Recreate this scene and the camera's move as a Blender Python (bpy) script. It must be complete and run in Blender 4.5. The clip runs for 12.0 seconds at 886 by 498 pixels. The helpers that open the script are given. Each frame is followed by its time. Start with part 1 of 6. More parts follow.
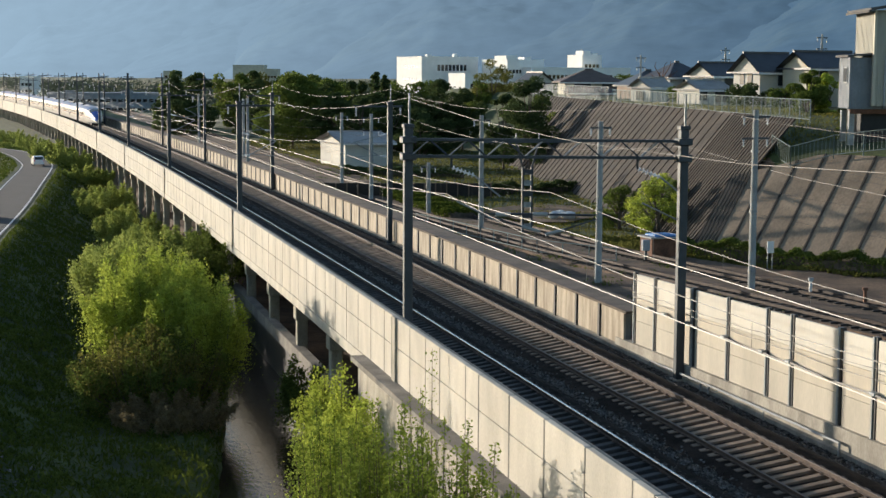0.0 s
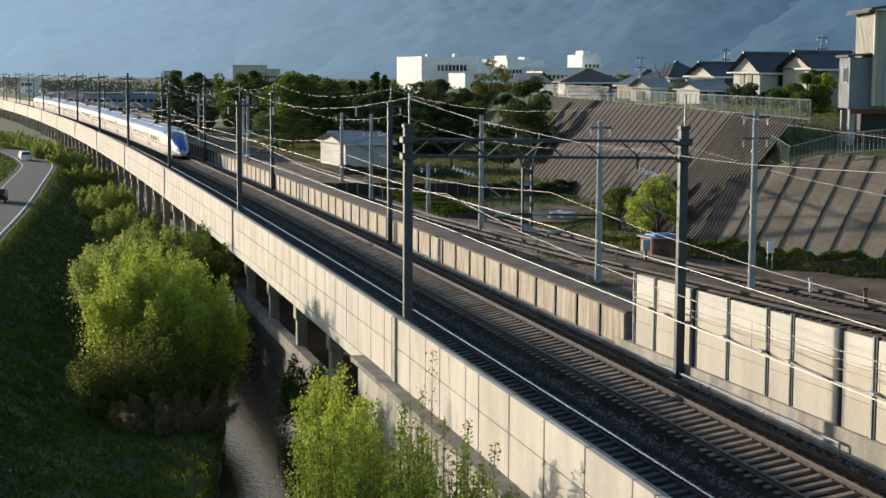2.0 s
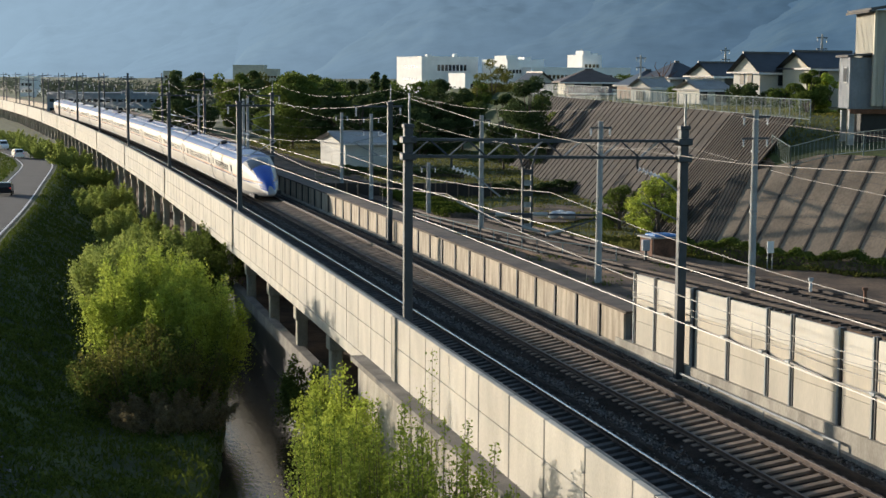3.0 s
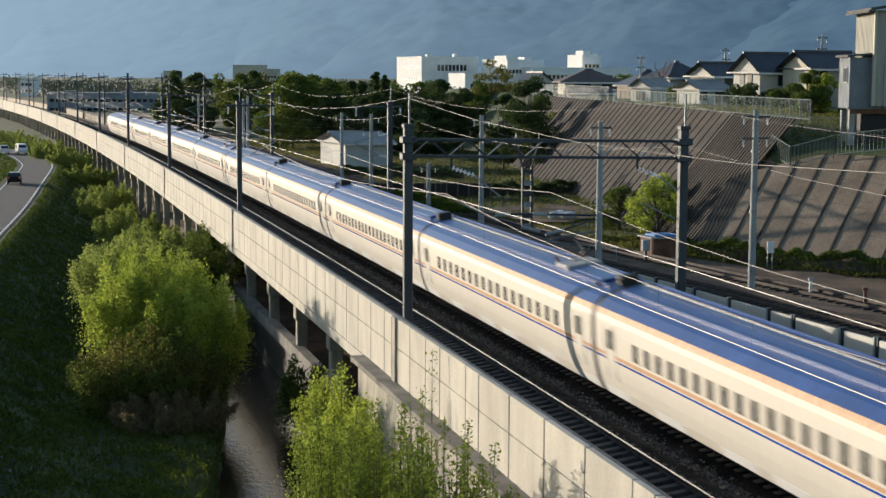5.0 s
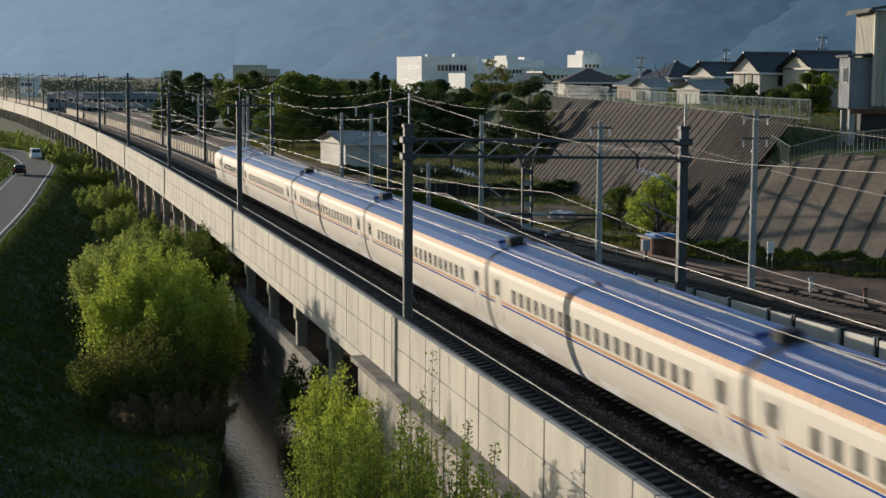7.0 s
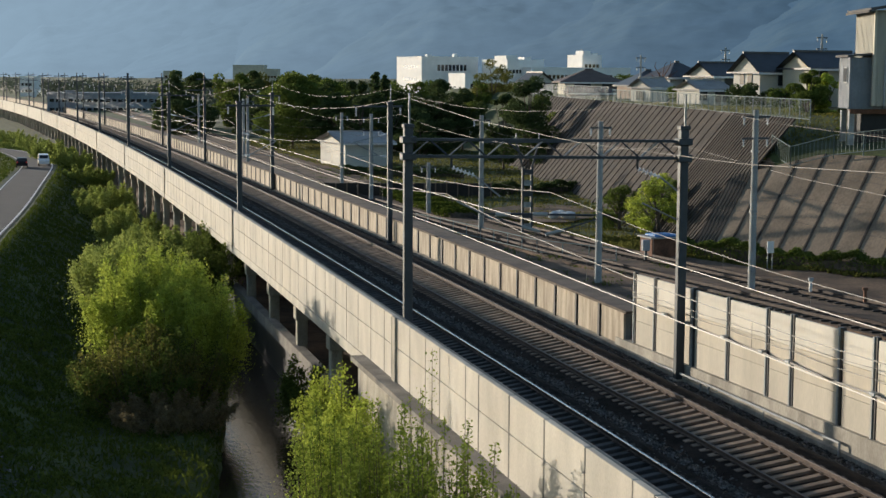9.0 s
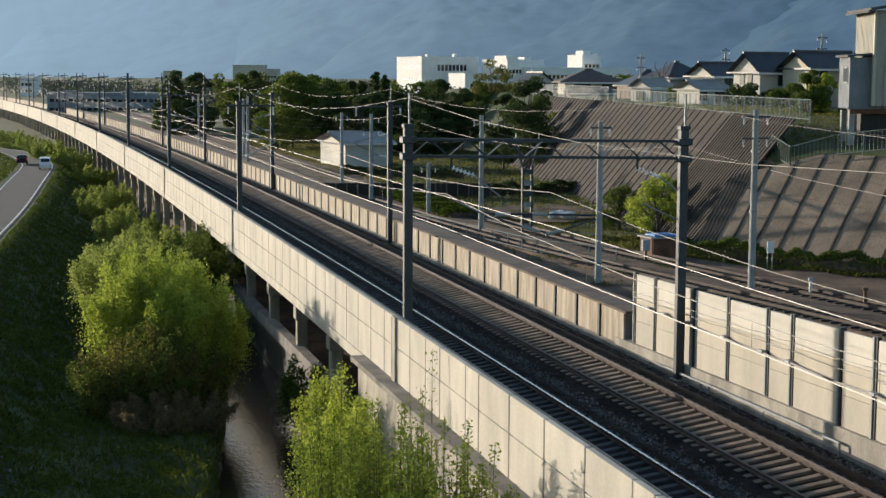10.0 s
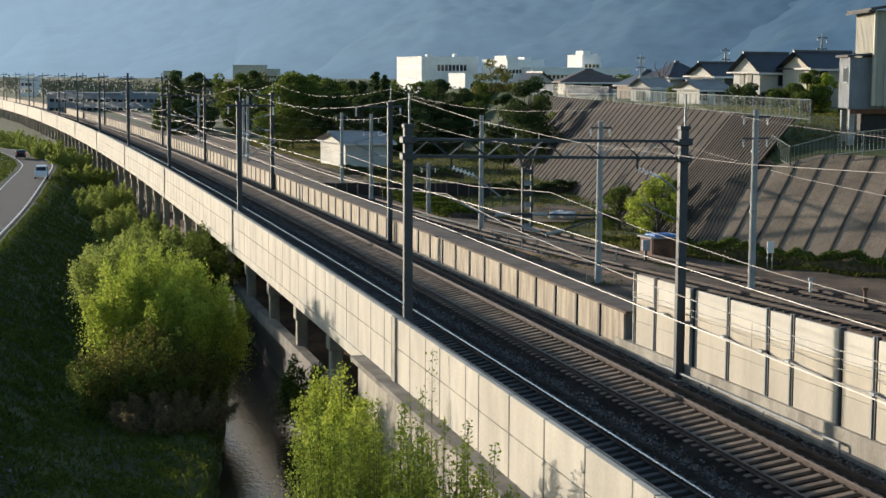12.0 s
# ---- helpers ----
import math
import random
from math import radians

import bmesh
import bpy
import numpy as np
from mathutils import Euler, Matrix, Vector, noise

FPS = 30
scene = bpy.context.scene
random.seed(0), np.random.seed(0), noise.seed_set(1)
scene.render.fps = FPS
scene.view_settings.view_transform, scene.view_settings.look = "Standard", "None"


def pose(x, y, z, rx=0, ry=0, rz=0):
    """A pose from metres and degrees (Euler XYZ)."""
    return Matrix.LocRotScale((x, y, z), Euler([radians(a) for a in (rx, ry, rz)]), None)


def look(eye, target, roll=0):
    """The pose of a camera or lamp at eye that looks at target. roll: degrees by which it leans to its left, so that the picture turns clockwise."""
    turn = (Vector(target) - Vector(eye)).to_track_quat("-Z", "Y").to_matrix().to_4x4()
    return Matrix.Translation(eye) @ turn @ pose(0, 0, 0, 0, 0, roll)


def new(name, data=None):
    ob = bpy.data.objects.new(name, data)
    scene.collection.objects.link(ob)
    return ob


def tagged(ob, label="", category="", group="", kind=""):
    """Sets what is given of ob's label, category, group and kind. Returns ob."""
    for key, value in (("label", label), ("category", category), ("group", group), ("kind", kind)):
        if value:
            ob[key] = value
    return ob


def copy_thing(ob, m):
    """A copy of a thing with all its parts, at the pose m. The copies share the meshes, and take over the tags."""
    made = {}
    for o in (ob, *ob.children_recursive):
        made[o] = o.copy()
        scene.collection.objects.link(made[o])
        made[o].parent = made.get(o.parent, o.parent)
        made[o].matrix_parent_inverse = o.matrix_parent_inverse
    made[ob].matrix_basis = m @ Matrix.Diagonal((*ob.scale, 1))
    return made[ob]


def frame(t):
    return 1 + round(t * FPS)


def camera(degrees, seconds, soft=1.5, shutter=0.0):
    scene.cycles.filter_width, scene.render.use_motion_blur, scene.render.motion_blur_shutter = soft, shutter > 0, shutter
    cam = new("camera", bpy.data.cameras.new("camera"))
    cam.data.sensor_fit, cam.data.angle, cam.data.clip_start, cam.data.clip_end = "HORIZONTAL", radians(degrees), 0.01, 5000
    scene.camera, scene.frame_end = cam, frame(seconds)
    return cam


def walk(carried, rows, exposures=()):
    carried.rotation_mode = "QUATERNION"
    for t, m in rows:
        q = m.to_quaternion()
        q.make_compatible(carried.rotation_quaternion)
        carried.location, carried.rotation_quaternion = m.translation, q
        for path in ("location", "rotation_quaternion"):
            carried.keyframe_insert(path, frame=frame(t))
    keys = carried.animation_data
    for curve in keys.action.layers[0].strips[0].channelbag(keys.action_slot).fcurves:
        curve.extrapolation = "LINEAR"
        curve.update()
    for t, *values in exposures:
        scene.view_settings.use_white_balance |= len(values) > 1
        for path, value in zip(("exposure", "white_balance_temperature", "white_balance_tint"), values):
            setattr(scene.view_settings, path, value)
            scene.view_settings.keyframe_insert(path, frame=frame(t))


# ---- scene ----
cam = camera(31.97, 12.0, soft=1.5, shutter=0.3)
EYE = (0.0, 0.0, 11.01)
AIM = (0.0, 9.937, 11.01 - 1.121)
walk(cam, [(0.0, look(EYE, AIM, 0.289)), (12.0, look(EYE, AIM, 0.289))],
     exposures=[(t, e + 0.25) for t, e in ((0.0, 0.35), (2.5, 0.33), (3.5, 0.25), (5.0, 0.22), (5.5, 0.08), (6.5, -0.13), (7.2, -0.17), (8.8, -0.02), (9.0, 0.06), (9.5, 0.18), (10.5, 0.27), (12.0, 0.33))])

# ---- light ----
SUN_EL, SUN_AZ = 8.5, -49.5          # degrees above the horizon; degrees from +Y towards +X
world = bpy.data.worlds.new("world")
scene.world = world
world.use_nodes = True
wn = world.node_tree.nodes
sky = wn.new("ShaderNodeTexSky")
sky.sky_type = "NISHITA"
sky.sun_disc = False
sky.sun_elevation, sky.sun_rotation = radians(SUN_EL), radians(SUN_AZ % 360)
sky.air_density, sky.dust_density, sky.ozone_density = 1.0, 0.6, 2.0
world.node_tree.links.new(sky.outputs[0], wn["Background"].inputs[0])
wn["Background"].inputs[1].default_value = 0.15
sun_lamp = bpy.data.lights.new("sun", "SUN")
sun_lamp.energy, sun_lamp.angle, sun_lamp.color = 4.2, radians(0.6), (1.0, 0.885, 0.74)
sun = new("sun", sun_lamp)
_v = Vector((math.sin(radians(SUN_AZ)) * math.cos(radians(SUN_EL)), math.cos(radians(SUN_AZ)) * math.cos(radians(SUN_EL)), math.sin(radians(SUN_EL))))
sun.matrix_world = look(_v * 200, (0, 0, 0))

# ---- materials ----


def mat(name, color, rough=0.7, metal=0.0, var=0.15, scale=4.0, fine=40.0, bump=0.15, second=None, stretch=(1, 1, 1), spec=0.5, rand=0.0, emit=None):
    """Surface with broad stains, fine grain and a little relief."""
    m = bpy.data.materials.new(name)
    m.use_nodes = True
    n, l = m.node_tree.nodes, m.node_tree.links
    b = n["Principled BSDF"]
    b.inputs["Roughness"].default_value, b.inputs["Metallic"].default_value = rough, metal
    b.inputs["Specular IOR Level"].default_value = spec
    tc = n.new("ShaderNodeNewGeometry")
    mp = n.new("ShaderNodeMapping")
    mp.inputs["Scale"].default_value = stretch
    l.new(tc.outputs["Position"], mp.inputs[0])
    big, small = n.new("ShaderNodeTexNoise"), n.new("ShaderNodeTexNoise")
    big.inputs["Scale"].default_value, small.inputs["Scale"].default_value = scale, fine
    big.inputs["Detail"].default_value, small.inputs["Detail"].default_value = 6, 3
    l.new(mp.outputs[0], big.inputs[0])
    l.new(mp.outputs[0], small.inputs[0])
    c2 = second or tuple(max(0.0, c * (1 - 2.2 * var)) for c in color)
    ramp = n.new("ShaderNodeValToRGB")
    ramp.color_ramp.elements[0].position, ramp.color_ramp.elements[1].position = 0.34, 0.64
    ramp.color_ramp.elements[0].color, ramp.color_ramp.elements[1].color = (*c2, 1), (*color, 1)
    l.new(big.outputs[0], ramp.inputs[0])
    hs = n.new("ShaderNodeHueSaturation")
    l.new(ramp.outputs[0], hs.inputs["Color"])
    val = n.new("ShaderNodeMapRange")
    val.inputs["From Min"].default_value, val.inputs["From Max"].default_value = 0.3, 0.7
    val.inputs["To Min"].default_value, val.inputs["To Max"].default_value = 1 - var, 1 + var
    l.new(small.outputs[0], val.inputs[0])
    if rand:
        oi = n.new("ShaderNodeObjectInfo")
        rr = n.new("ShaderNodeMapRange")
        rr.inputs["To Min"].default_value, rr.inputs["To Max"].default_value = 1 - rand, 1 + rand
        l.new(oi.outputs["Random"], rr.inputs[0])
        mu = n.new("ShaderNodeMath")
        mu.operation = "MULTIPLY"
        l.new(val.outputs[0], mu.inputs[0])
        l.new(rr.outputs[0], mu.inputs[1])
        l.new(mu.outputs[0], hs.inputs["Value"])
    else:
        l.new(val.outputs[0], hs.inputs["Value"])
    l.new(hs.outputs[0], b.inputs["Base Color"])
    if bump:
        bp = n.new("ShaderNodeBump")
        bp.inputs["Strength"].default_value, bp.inputs["Distance"].default_value = bump, 0.03
        l.new(small.outputs[0], bp.inputs["Height"])
        l.new(bp.outputs[0], b.inputs["Normal"])
    if emit:
        b.inputs["Emission Color"].default_value = (*emit[0], 1)
        b.inputs["Emission Strength"].default_value = emit[1]
    return m


def leaf_mat(name, a, b2, trans=0.45):
    """Thin leaves: each leaf its own green, with light passing through."""
    m = bpy.data.materials.new(name)
    m.use_nodes = True
    n, l = m.node_tree.nodes, m.node_tree.links
    out = n["Material Output"]
    n.remove(n["Principled BSDF"])
    geo = n.new("ShaderNodeNewGeometry")
    ramp = n.new("ShaderNodeValToRGB")
    ramp.color_ramp.elements[0].color, ramp.color_ramp.elements[1].color = (*a, 1), (*b2, 1)
    ns = n.new("ShaderNodeTexNoise")
    ns.inputs["Scale"].default_value = 0.6
    l.new(geo.outputs["Position"], ns.inputs[0])
    mx = n.new("ShaderNodeMath")
    mx.operation = "MULTIPLY_ADD"
    mx.inputs[1].default_value = 0.5
    l.new(geo.outputs["Random Per Island"], mx.inputs[0])
    half = n.new("ShaderNodeMath")
    half.operation = "MULTIPLY"
    half.inputs[1].default_value = 0.55
    l.new(ns.outputs[0], half.inputs[0])
    l.new(half.outputs[0], mx.inputs[2])
    l.new(mx.outputs[0], ramp.inputs[0])
    d, t, mix = n.new("ShaderNodeBsdfDiffuse"), n.new("ShaderNodeBsdfTranslucent"), n.new("ShaderNodeMixShader")
    mix.inputs[0].default_value = trans
    l.new(ramp.outputs[0], d.inputs[0])
    l.new(ramp.outputs[0], t.inputs[0])
    l.new(d.outputs[0], mix.inputs[1])
    l.new(t.outputs[0], mix.inputs[2])
    l.new(mix.outputs[0], out.inputs[0])
    return m


M = {}
M["concrete_pale"] = mat("concrete_pale", (0.53, 0.485, 0.405), 0.85, var=0.10, scale=0.9, fine=30, bump=0.08, stretch=(1, 1, 0.35), rand=0.05)
M["concrete"] = mat("concrete", (0.42, 0.38, 0.31), 0.9, var=0.2, scale=1.1, fine=25, bump=0.2, stretch=(1, 1, 0.3))
M["concrete_dark"] = mat("concrete_dark", (0.24, 0.22, 0.19), 0.9, var=0.2, scale=0.8, fine=22, bump=0.25, stretch=(1, 1, 0.4))
M["ledge"] = mat("ledge", (0.15, 0.115, 0.09), 0.95, var=0.2, scale=0.8, fine=20, bump=0.3)
M["panel_tan"] = mat("panel_tan", (0.52, 0.44, 0.325), 0.85, var=0.16, scale=1.3, fine=16, bump=0.1, stretch=(2.2, 2.2, 0.3), rand=0.07, second=(0.27, 0.215, 0.15))
M["panel_cream"] = mat("panel_cream", (0.51, 0.455, 0.36), 0.8, var=0.08, scale=0.8, fine=16, bump=0.08, stretch=(1.2, 1.2, 0.25), rand=0.04)
M["panel_white"] = mat("panel_white", (0.58, 0.545, 0.465), 0.75, var=0.05, scale=0.7, fine=16, bump=0.06, stretch=(1, 1, 0.3), rand=0.03)
M["ballast"] = mat("ballast", (0.026, 0.024, 0.023), 1.0, var=0.35, scale=1.2, fine=14, bump=1.0, spec=0.1)
M["gravel"] = mat("gravel", (0.22, 0.21, 0.20), 0.95, var=0.4, scale=6, fine=16, bump=1.0)
M["ballast_brown"] = mat("ballast_brown", (0.034, 0.025, 0.02), 1.0, var=0.35, scale=1.2, fine=14, bump=1.0, spec=0.1)
M["sleeper"] = mat("sleeper", (0.28, 0.20, 0.14), 0.9, var=0.2, scale=2, fine=30, bump=0.2, rand=0.25)
M["sleeper_dark"] = mat("sleeper_dark", (0.075, 0.07, 0.066), 0.9, var=0.2, scale=2, fine=30, bump=0.2, rand=0.2)
M["rail_side"] = mat("rail_side", (0.095, 0.066, 0.05), 0.8, var=0.2, scale=3, fine=40, bump=0.2)
M["rail_top"] = mat("rail_top", (0.55, 0.53, 0.50), 0.22, 1.0, var=0.05, bump=0.0)
M["rail_top_worn"] = mat("rail_top_worn", (0.12, 0.09, 0.07), 0.6, 0.2, var=0.1, bump=0.0)
M["steel_dark"] = mat("steel_dark", (0.055, 0.065, 0.075), 0.55, 0.3, var=0.12, scale=2, fine=20, bump=0.05)
M["steel_grey"] = mat("steel_grey", (0.30, 0.32, 0.33), 0.5, 0.5, var=0.12, scale=1.5, fine=12, bump=0.05)
M["pole_concrete"] = mat("pole_concrete", (0.36, 0.37, 0.36), 0.8, var=0.12, scale=1.2, fine=18, bump=0.1)
M["wire"] = mat("wire", (0.06, 0.057, 0.053), 0.6, 0.0, var=0.1, bump=0.0)
M["wire_bright"] = mat("wire_bright", (0.30, 0.28, 0.25), 0.5, 0.0, var=0.1, bump=0.0)
M["wire_dark"] = mat("wire_dark", (0.05, 0.05, 0.05), 0.6, 0.2, var=0.1, bump=0.0)
M["insulator"] = mat("insulator", (0.75, 0.76, 0.78), 0.2, var=0.05, bump=0.0)
M["grass"] = mat("grass", (0.068, 0.090, 0.022), 0.95, var=0.3, scale=0.25, fine=4.5, bump=0.6, second=(0.032, 0.046, 0.014))
M["asphalt"] = mat("asphalt", (0.036, 0.036, 0.040), 0.9, var=0.12, scale=0.4, fine=25, bump=0.2)
M["line_white"] = mat("line_white", (0.72, 0.72, 0.70), 0.8, var=0.1, scale=2, fine=10, bump=0.05)
M["earth"] = mat("earth", (0.17, 0.105, 0.062), 0.95, var=0.3, scale=0.5, fine=6, bump=0.6)
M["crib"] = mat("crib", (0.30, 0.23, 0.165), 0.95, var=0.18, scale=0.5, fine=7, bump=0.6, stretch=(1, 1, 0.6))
# Dark concrete of the north slope; tree shade is also put into this colour.
M["crib_shaded"] = mat("crib_shaded", (0.047, 0.038, 0.03), 0.95, var=0.2, scale=0.4, fine=6, bump=0.6, stretch=(1, 1, 0.6))
M["crib_rib"] = mat("crib_rib", (0.045, 0.037, 0.031), 0.95, var=0.2, scale=0.6, fine=10, bump=0.3)
M["bark"] = mat("bark", (0.13, 0.10, 0.075), 0.95, var=0.25, scale=3, fine=25, bump=0.5, stretch=(1, 1, 0.3))
M["ivory"] = mat("ivory", (0.70, 0.645, 0.555), 0.5, var=0.015, scale=0.6, fine=3, bump=0.0, spec=0.12)
M["train_blue"] = mat("train_blue", (0.018, 0.085, 0.42), 0.22, var=0.06, scale=0.6, fine=3, bump=0.0)
M["train_roof"] = mat("train_roof", (0.032, 0.085, 0.27), 0.34, 0.0, var=0.1, scale=0.5, fine=3, bump=0.0)
M["copper"] = mat("copper", (0.60, 0.37, 0.22), 0.55, 0.0, var=0.06, bump=0.0, spec=0.12)
M["train_grey"] = mat("train_grey", (0.38, 0.38, 0.38), 0.5, 0.1, var=0.1, scale=2, fine=12, bump=0.0)
M["black"] = mat("black", (0.012, 0.012, 0.013), 0.6, var=0.2, bump=0.05)
M["glass_dark"] = mat("glass_dark", (0.012, 0.016, 0.018), 0.06, var=0.1, bump=0.0, spec=0.8)
M["house_glass"] = mat("house_glass", (0.03, 0.035, 0.04), 0.3, var=0.1, bump=0.0, spec=0.25)
M["house_white"] = mat("house_white", (0.58, 0.56, 0.50), 0.85, var=0.06, scale=0.5, fine=8, bump=0.05)
M["rubber_gap"] = mat("rubber_gap", (0.14, 0.13, 0.12), 0.7, var=0.1, bump=0.0)
M["white_wall"] = mat("white_wall", (0.80, 0.79, 0.76), 0.8, var=0.04, scale=0.4, fine=8, bump=0.05)
M["cream_wall"] = mat("cream_wall", (0.55, 0.51, 0.41), 0.8, var=0.06, scale=0.6, fine=8, bump=0.05)
M["grey_wall"] = mat("grey_wall", (0.38, 0.39, 0.40), 0.8, var=0.08, scale=0.6, fine=8, bump=0.05)
M["brown_wall"] = mat("brown_wall", (0.20, 0.14, 0.10), 0.8, var=0.12, scale=0.6, fine=8, bump=0.1)
M["roof_tile"] = mat("roof_tile", (0.055, 0.055, 0.06), 0.45, var=0.15, scale=1, fine=8, bump=0.3)
M["roof_brown"] = mat("roof_brown", (0.12, 0.075, 0.055), 0.6, var=0.15, scale=1, fine=8, bump=0.3)
M["roof_grey"] = mat("roof_grey", (0.36, 0.35, 0.33), 0.7, var=0.1, scale=0.8, fine=6, bump=0.2)
M["tin"] = mat("tin", (0.23, 0.255, 0.285), 0.55, 0.2, var=0.08, scale=0.8, fine=6, bump=0.05)
M["tin_white"] = mat("tin_white", (0.40, 0.385, 0.32), 0.5, var=0.06, scale=0.8, fine=6, bump=0.05, stretch=(1, 1, 0.2))
M["rust"] = mat("rust", (0.20, 0.09, 0.05), 0.85, var=0.25, scale=2, fine=15, bump=0.2)
M["fence_green"] = mat("fence_green", (0.21, 0.26, 0.25), 0.6, 0.2, var=0.1, bump=0.0)
M["tarp_blue"] = mat("tarp_blue", (0.10, 0.28, 0.62), 0.5, var=0.15, scale=2, fine=9, bump=0.3)
M["car_white"] = mat("car_white", (0.78, 0.79, 0.80), 0.2, var=0.02, bump=0.0)
M["car_black"] = mat("car_black", (0.015, 0.016, 0.02), 0.15, var=0.05, bump=0.0)
M["tail_red"] = mat("tail_red", (0.5, 0.02, 0.02), 0.3, bump=0.0, emit=((1.0, 0.12, 0.08), 0.15))
M["lamp_white"] = mat("lamp_white", (0.9, 0.9, 0.88), 0.2, bump=0.0)
M["leaf_spring"] = leaf_mat("leaf_spring", (0.16, 0.215, 0.034), (0.49, 0.56, 0.10), 0.55)
M["leaf_shrub"] = leaf_mat("leaf_shrub", (0.075, 0.115, 0.02), (0.27, 0.34, 0.062), 0.42)
M["leaf_scrub"] = leaf_mat("leaf_scrub", (0.15, 0.19, 0.045), (0.42, 0.47, 0.13), 0.5)
M["leaf_olive"] = leaf_mat("leaf_olive", (0.08, 0.085, 0.022), (0.21, 0.20, 0.055), 0.45)
M["leaf_dark"] = leaf_mat("leaf_dark", (0.03, 0.052, 0.022), (0.105, 0.135, 0.05), 0.4)
M["leaf_mid"] = leaf_mat("leaf_mid", (0.05, 0.08, 0.018), (0.17, 0.21, 0.05), 0.45)
M["grass_blade"] = leaf_mat("grass_blade", (0.032, 0.052, 0.010), (0.11, 0.14, 0.026), 0.4)
# Greyed green for distant woods: air haze is put into the leaf colour.
M["leaf_hazed"] = leaf_mat("leaf_hazed", (0.045, 0.065, 0.05), (0.10, 0.12, 0.085), 0.3)
M["leaf_straw"] = leaf_mat("leaf_straw", (0.12, 0.09, 0.05), (0.27, 0.22, 0.12), 0.3)


def water_mat():
    m = mat("water", (0.03, 0.022, 0.015), 0.08, var=0.1, scale=0.5, fine=3, bump=0.0, spec=0.16)
    n, l = m.node_tree.nodes, m.node_tree.links
    geo = n.new("ShaderNodeNewGeometry")
    mp = n.new("ShaderNodeMapping")
    mp.inputs["Scale"].default_value = (2.2, 1.0, 1.0)
    w1 = n.new("ShaderNodeTexNoise")
    w1.inputs["Scale"].default_value, w1.inputs["Detail"].default_value = 2.4, 5
    bp = n.new("ShaderNodeBump")
    bp.inputs["Strength"].default_value, bp.inputs["Distance"].default_value = 0.32, 0.06
    l.new(geo.outputs["Position"], mp.inputs[0])
    l.new(mp.outputs[0], w1.inputs[0])
    l.new(w1.outputs[0], bp.inputs["Height"])
    l.new(bp.outputs[0], n["Principled BSDF"].inputs["Normal"])
    return m


M["water"] = water_mat()
# Stained concrete, with the shade under the coping put into its dark colour.
M["shaded_concrete"] = mat("shaded_concrete", (0.045, 0.038, 0.03), 0.5, var=0.3, scale=0.8, fine=8, bump=0.3)


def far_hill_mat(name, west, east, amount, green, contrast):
    """Wooded hillside seen through kilometres of air. Haze is painted as emission, more towards the sun in the west,
    with slopes and ridges facing the light painted brighter.
    """
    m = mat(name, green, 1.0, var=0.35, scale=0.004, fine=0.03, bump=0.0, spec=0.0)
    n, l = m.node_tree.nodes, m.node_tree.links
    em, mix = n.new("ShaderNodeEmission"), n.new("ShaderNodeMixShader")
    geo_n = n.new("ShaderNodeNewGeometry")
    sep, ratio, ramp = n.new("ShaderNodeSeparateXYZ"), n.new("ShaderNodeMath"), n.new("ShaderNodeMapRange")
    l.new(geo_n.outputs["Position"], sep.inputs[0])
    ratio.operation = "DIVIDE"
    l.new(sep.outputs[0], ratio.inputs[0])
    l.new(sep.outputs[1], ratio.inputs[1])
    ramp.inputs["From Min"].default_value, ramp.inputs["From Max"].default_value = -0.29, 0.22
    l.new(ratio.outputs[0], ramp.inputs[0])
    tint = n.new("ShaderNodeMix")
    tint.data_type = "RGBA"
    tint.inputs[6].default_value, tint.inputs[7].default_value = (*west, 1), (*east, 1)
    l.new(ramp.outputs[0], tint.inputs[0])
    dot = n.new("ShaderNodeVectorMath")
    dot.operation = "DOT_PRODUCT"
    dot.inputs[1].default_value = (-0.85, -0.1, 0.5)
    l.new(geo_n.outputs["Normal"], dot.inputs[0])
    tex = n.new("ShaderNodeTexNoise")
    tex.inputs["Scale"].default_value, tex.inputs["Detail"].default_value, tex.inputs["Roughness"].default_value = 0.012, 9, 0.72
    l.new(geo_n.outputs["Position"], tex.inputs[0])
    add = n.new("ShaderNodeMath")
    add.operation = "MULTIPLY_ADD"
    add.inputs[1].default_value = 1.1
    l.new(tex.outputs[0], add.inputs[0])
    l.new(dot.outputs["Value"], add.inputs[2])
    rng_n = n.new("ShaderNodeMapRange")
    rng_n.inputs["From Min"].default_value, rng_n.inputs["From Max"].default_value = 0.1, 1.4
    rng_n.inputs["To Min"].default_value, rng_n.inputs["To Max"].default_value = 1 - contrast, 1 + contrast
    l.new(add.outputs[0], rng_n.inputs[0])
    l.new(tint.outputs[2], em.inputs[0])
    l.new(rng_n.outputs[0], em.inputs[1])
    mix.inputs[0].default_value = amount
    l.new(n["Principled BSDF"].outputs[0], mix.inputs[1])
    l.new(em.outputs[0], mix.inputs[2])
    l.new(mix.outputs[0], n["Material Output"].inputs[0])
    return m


# Per range: gain of the painted haze, its cover, contrast of painted ridge light.
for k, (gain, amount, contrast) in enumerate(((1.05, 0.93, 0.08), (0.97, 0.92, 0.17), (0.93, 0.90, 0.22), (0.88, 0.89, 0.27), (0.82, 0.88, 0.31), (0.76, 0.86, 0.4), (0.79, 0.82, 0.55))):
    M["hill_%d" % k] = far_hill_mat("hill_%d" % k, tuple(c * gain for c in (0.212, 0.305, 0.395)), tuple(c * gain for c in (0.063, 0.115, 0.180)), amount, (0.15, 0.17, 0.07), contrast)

# ---- building helpers ----
A0, RAD, D0 = radians(14.0576), 5129.03, 20.714
CANT = 0.15


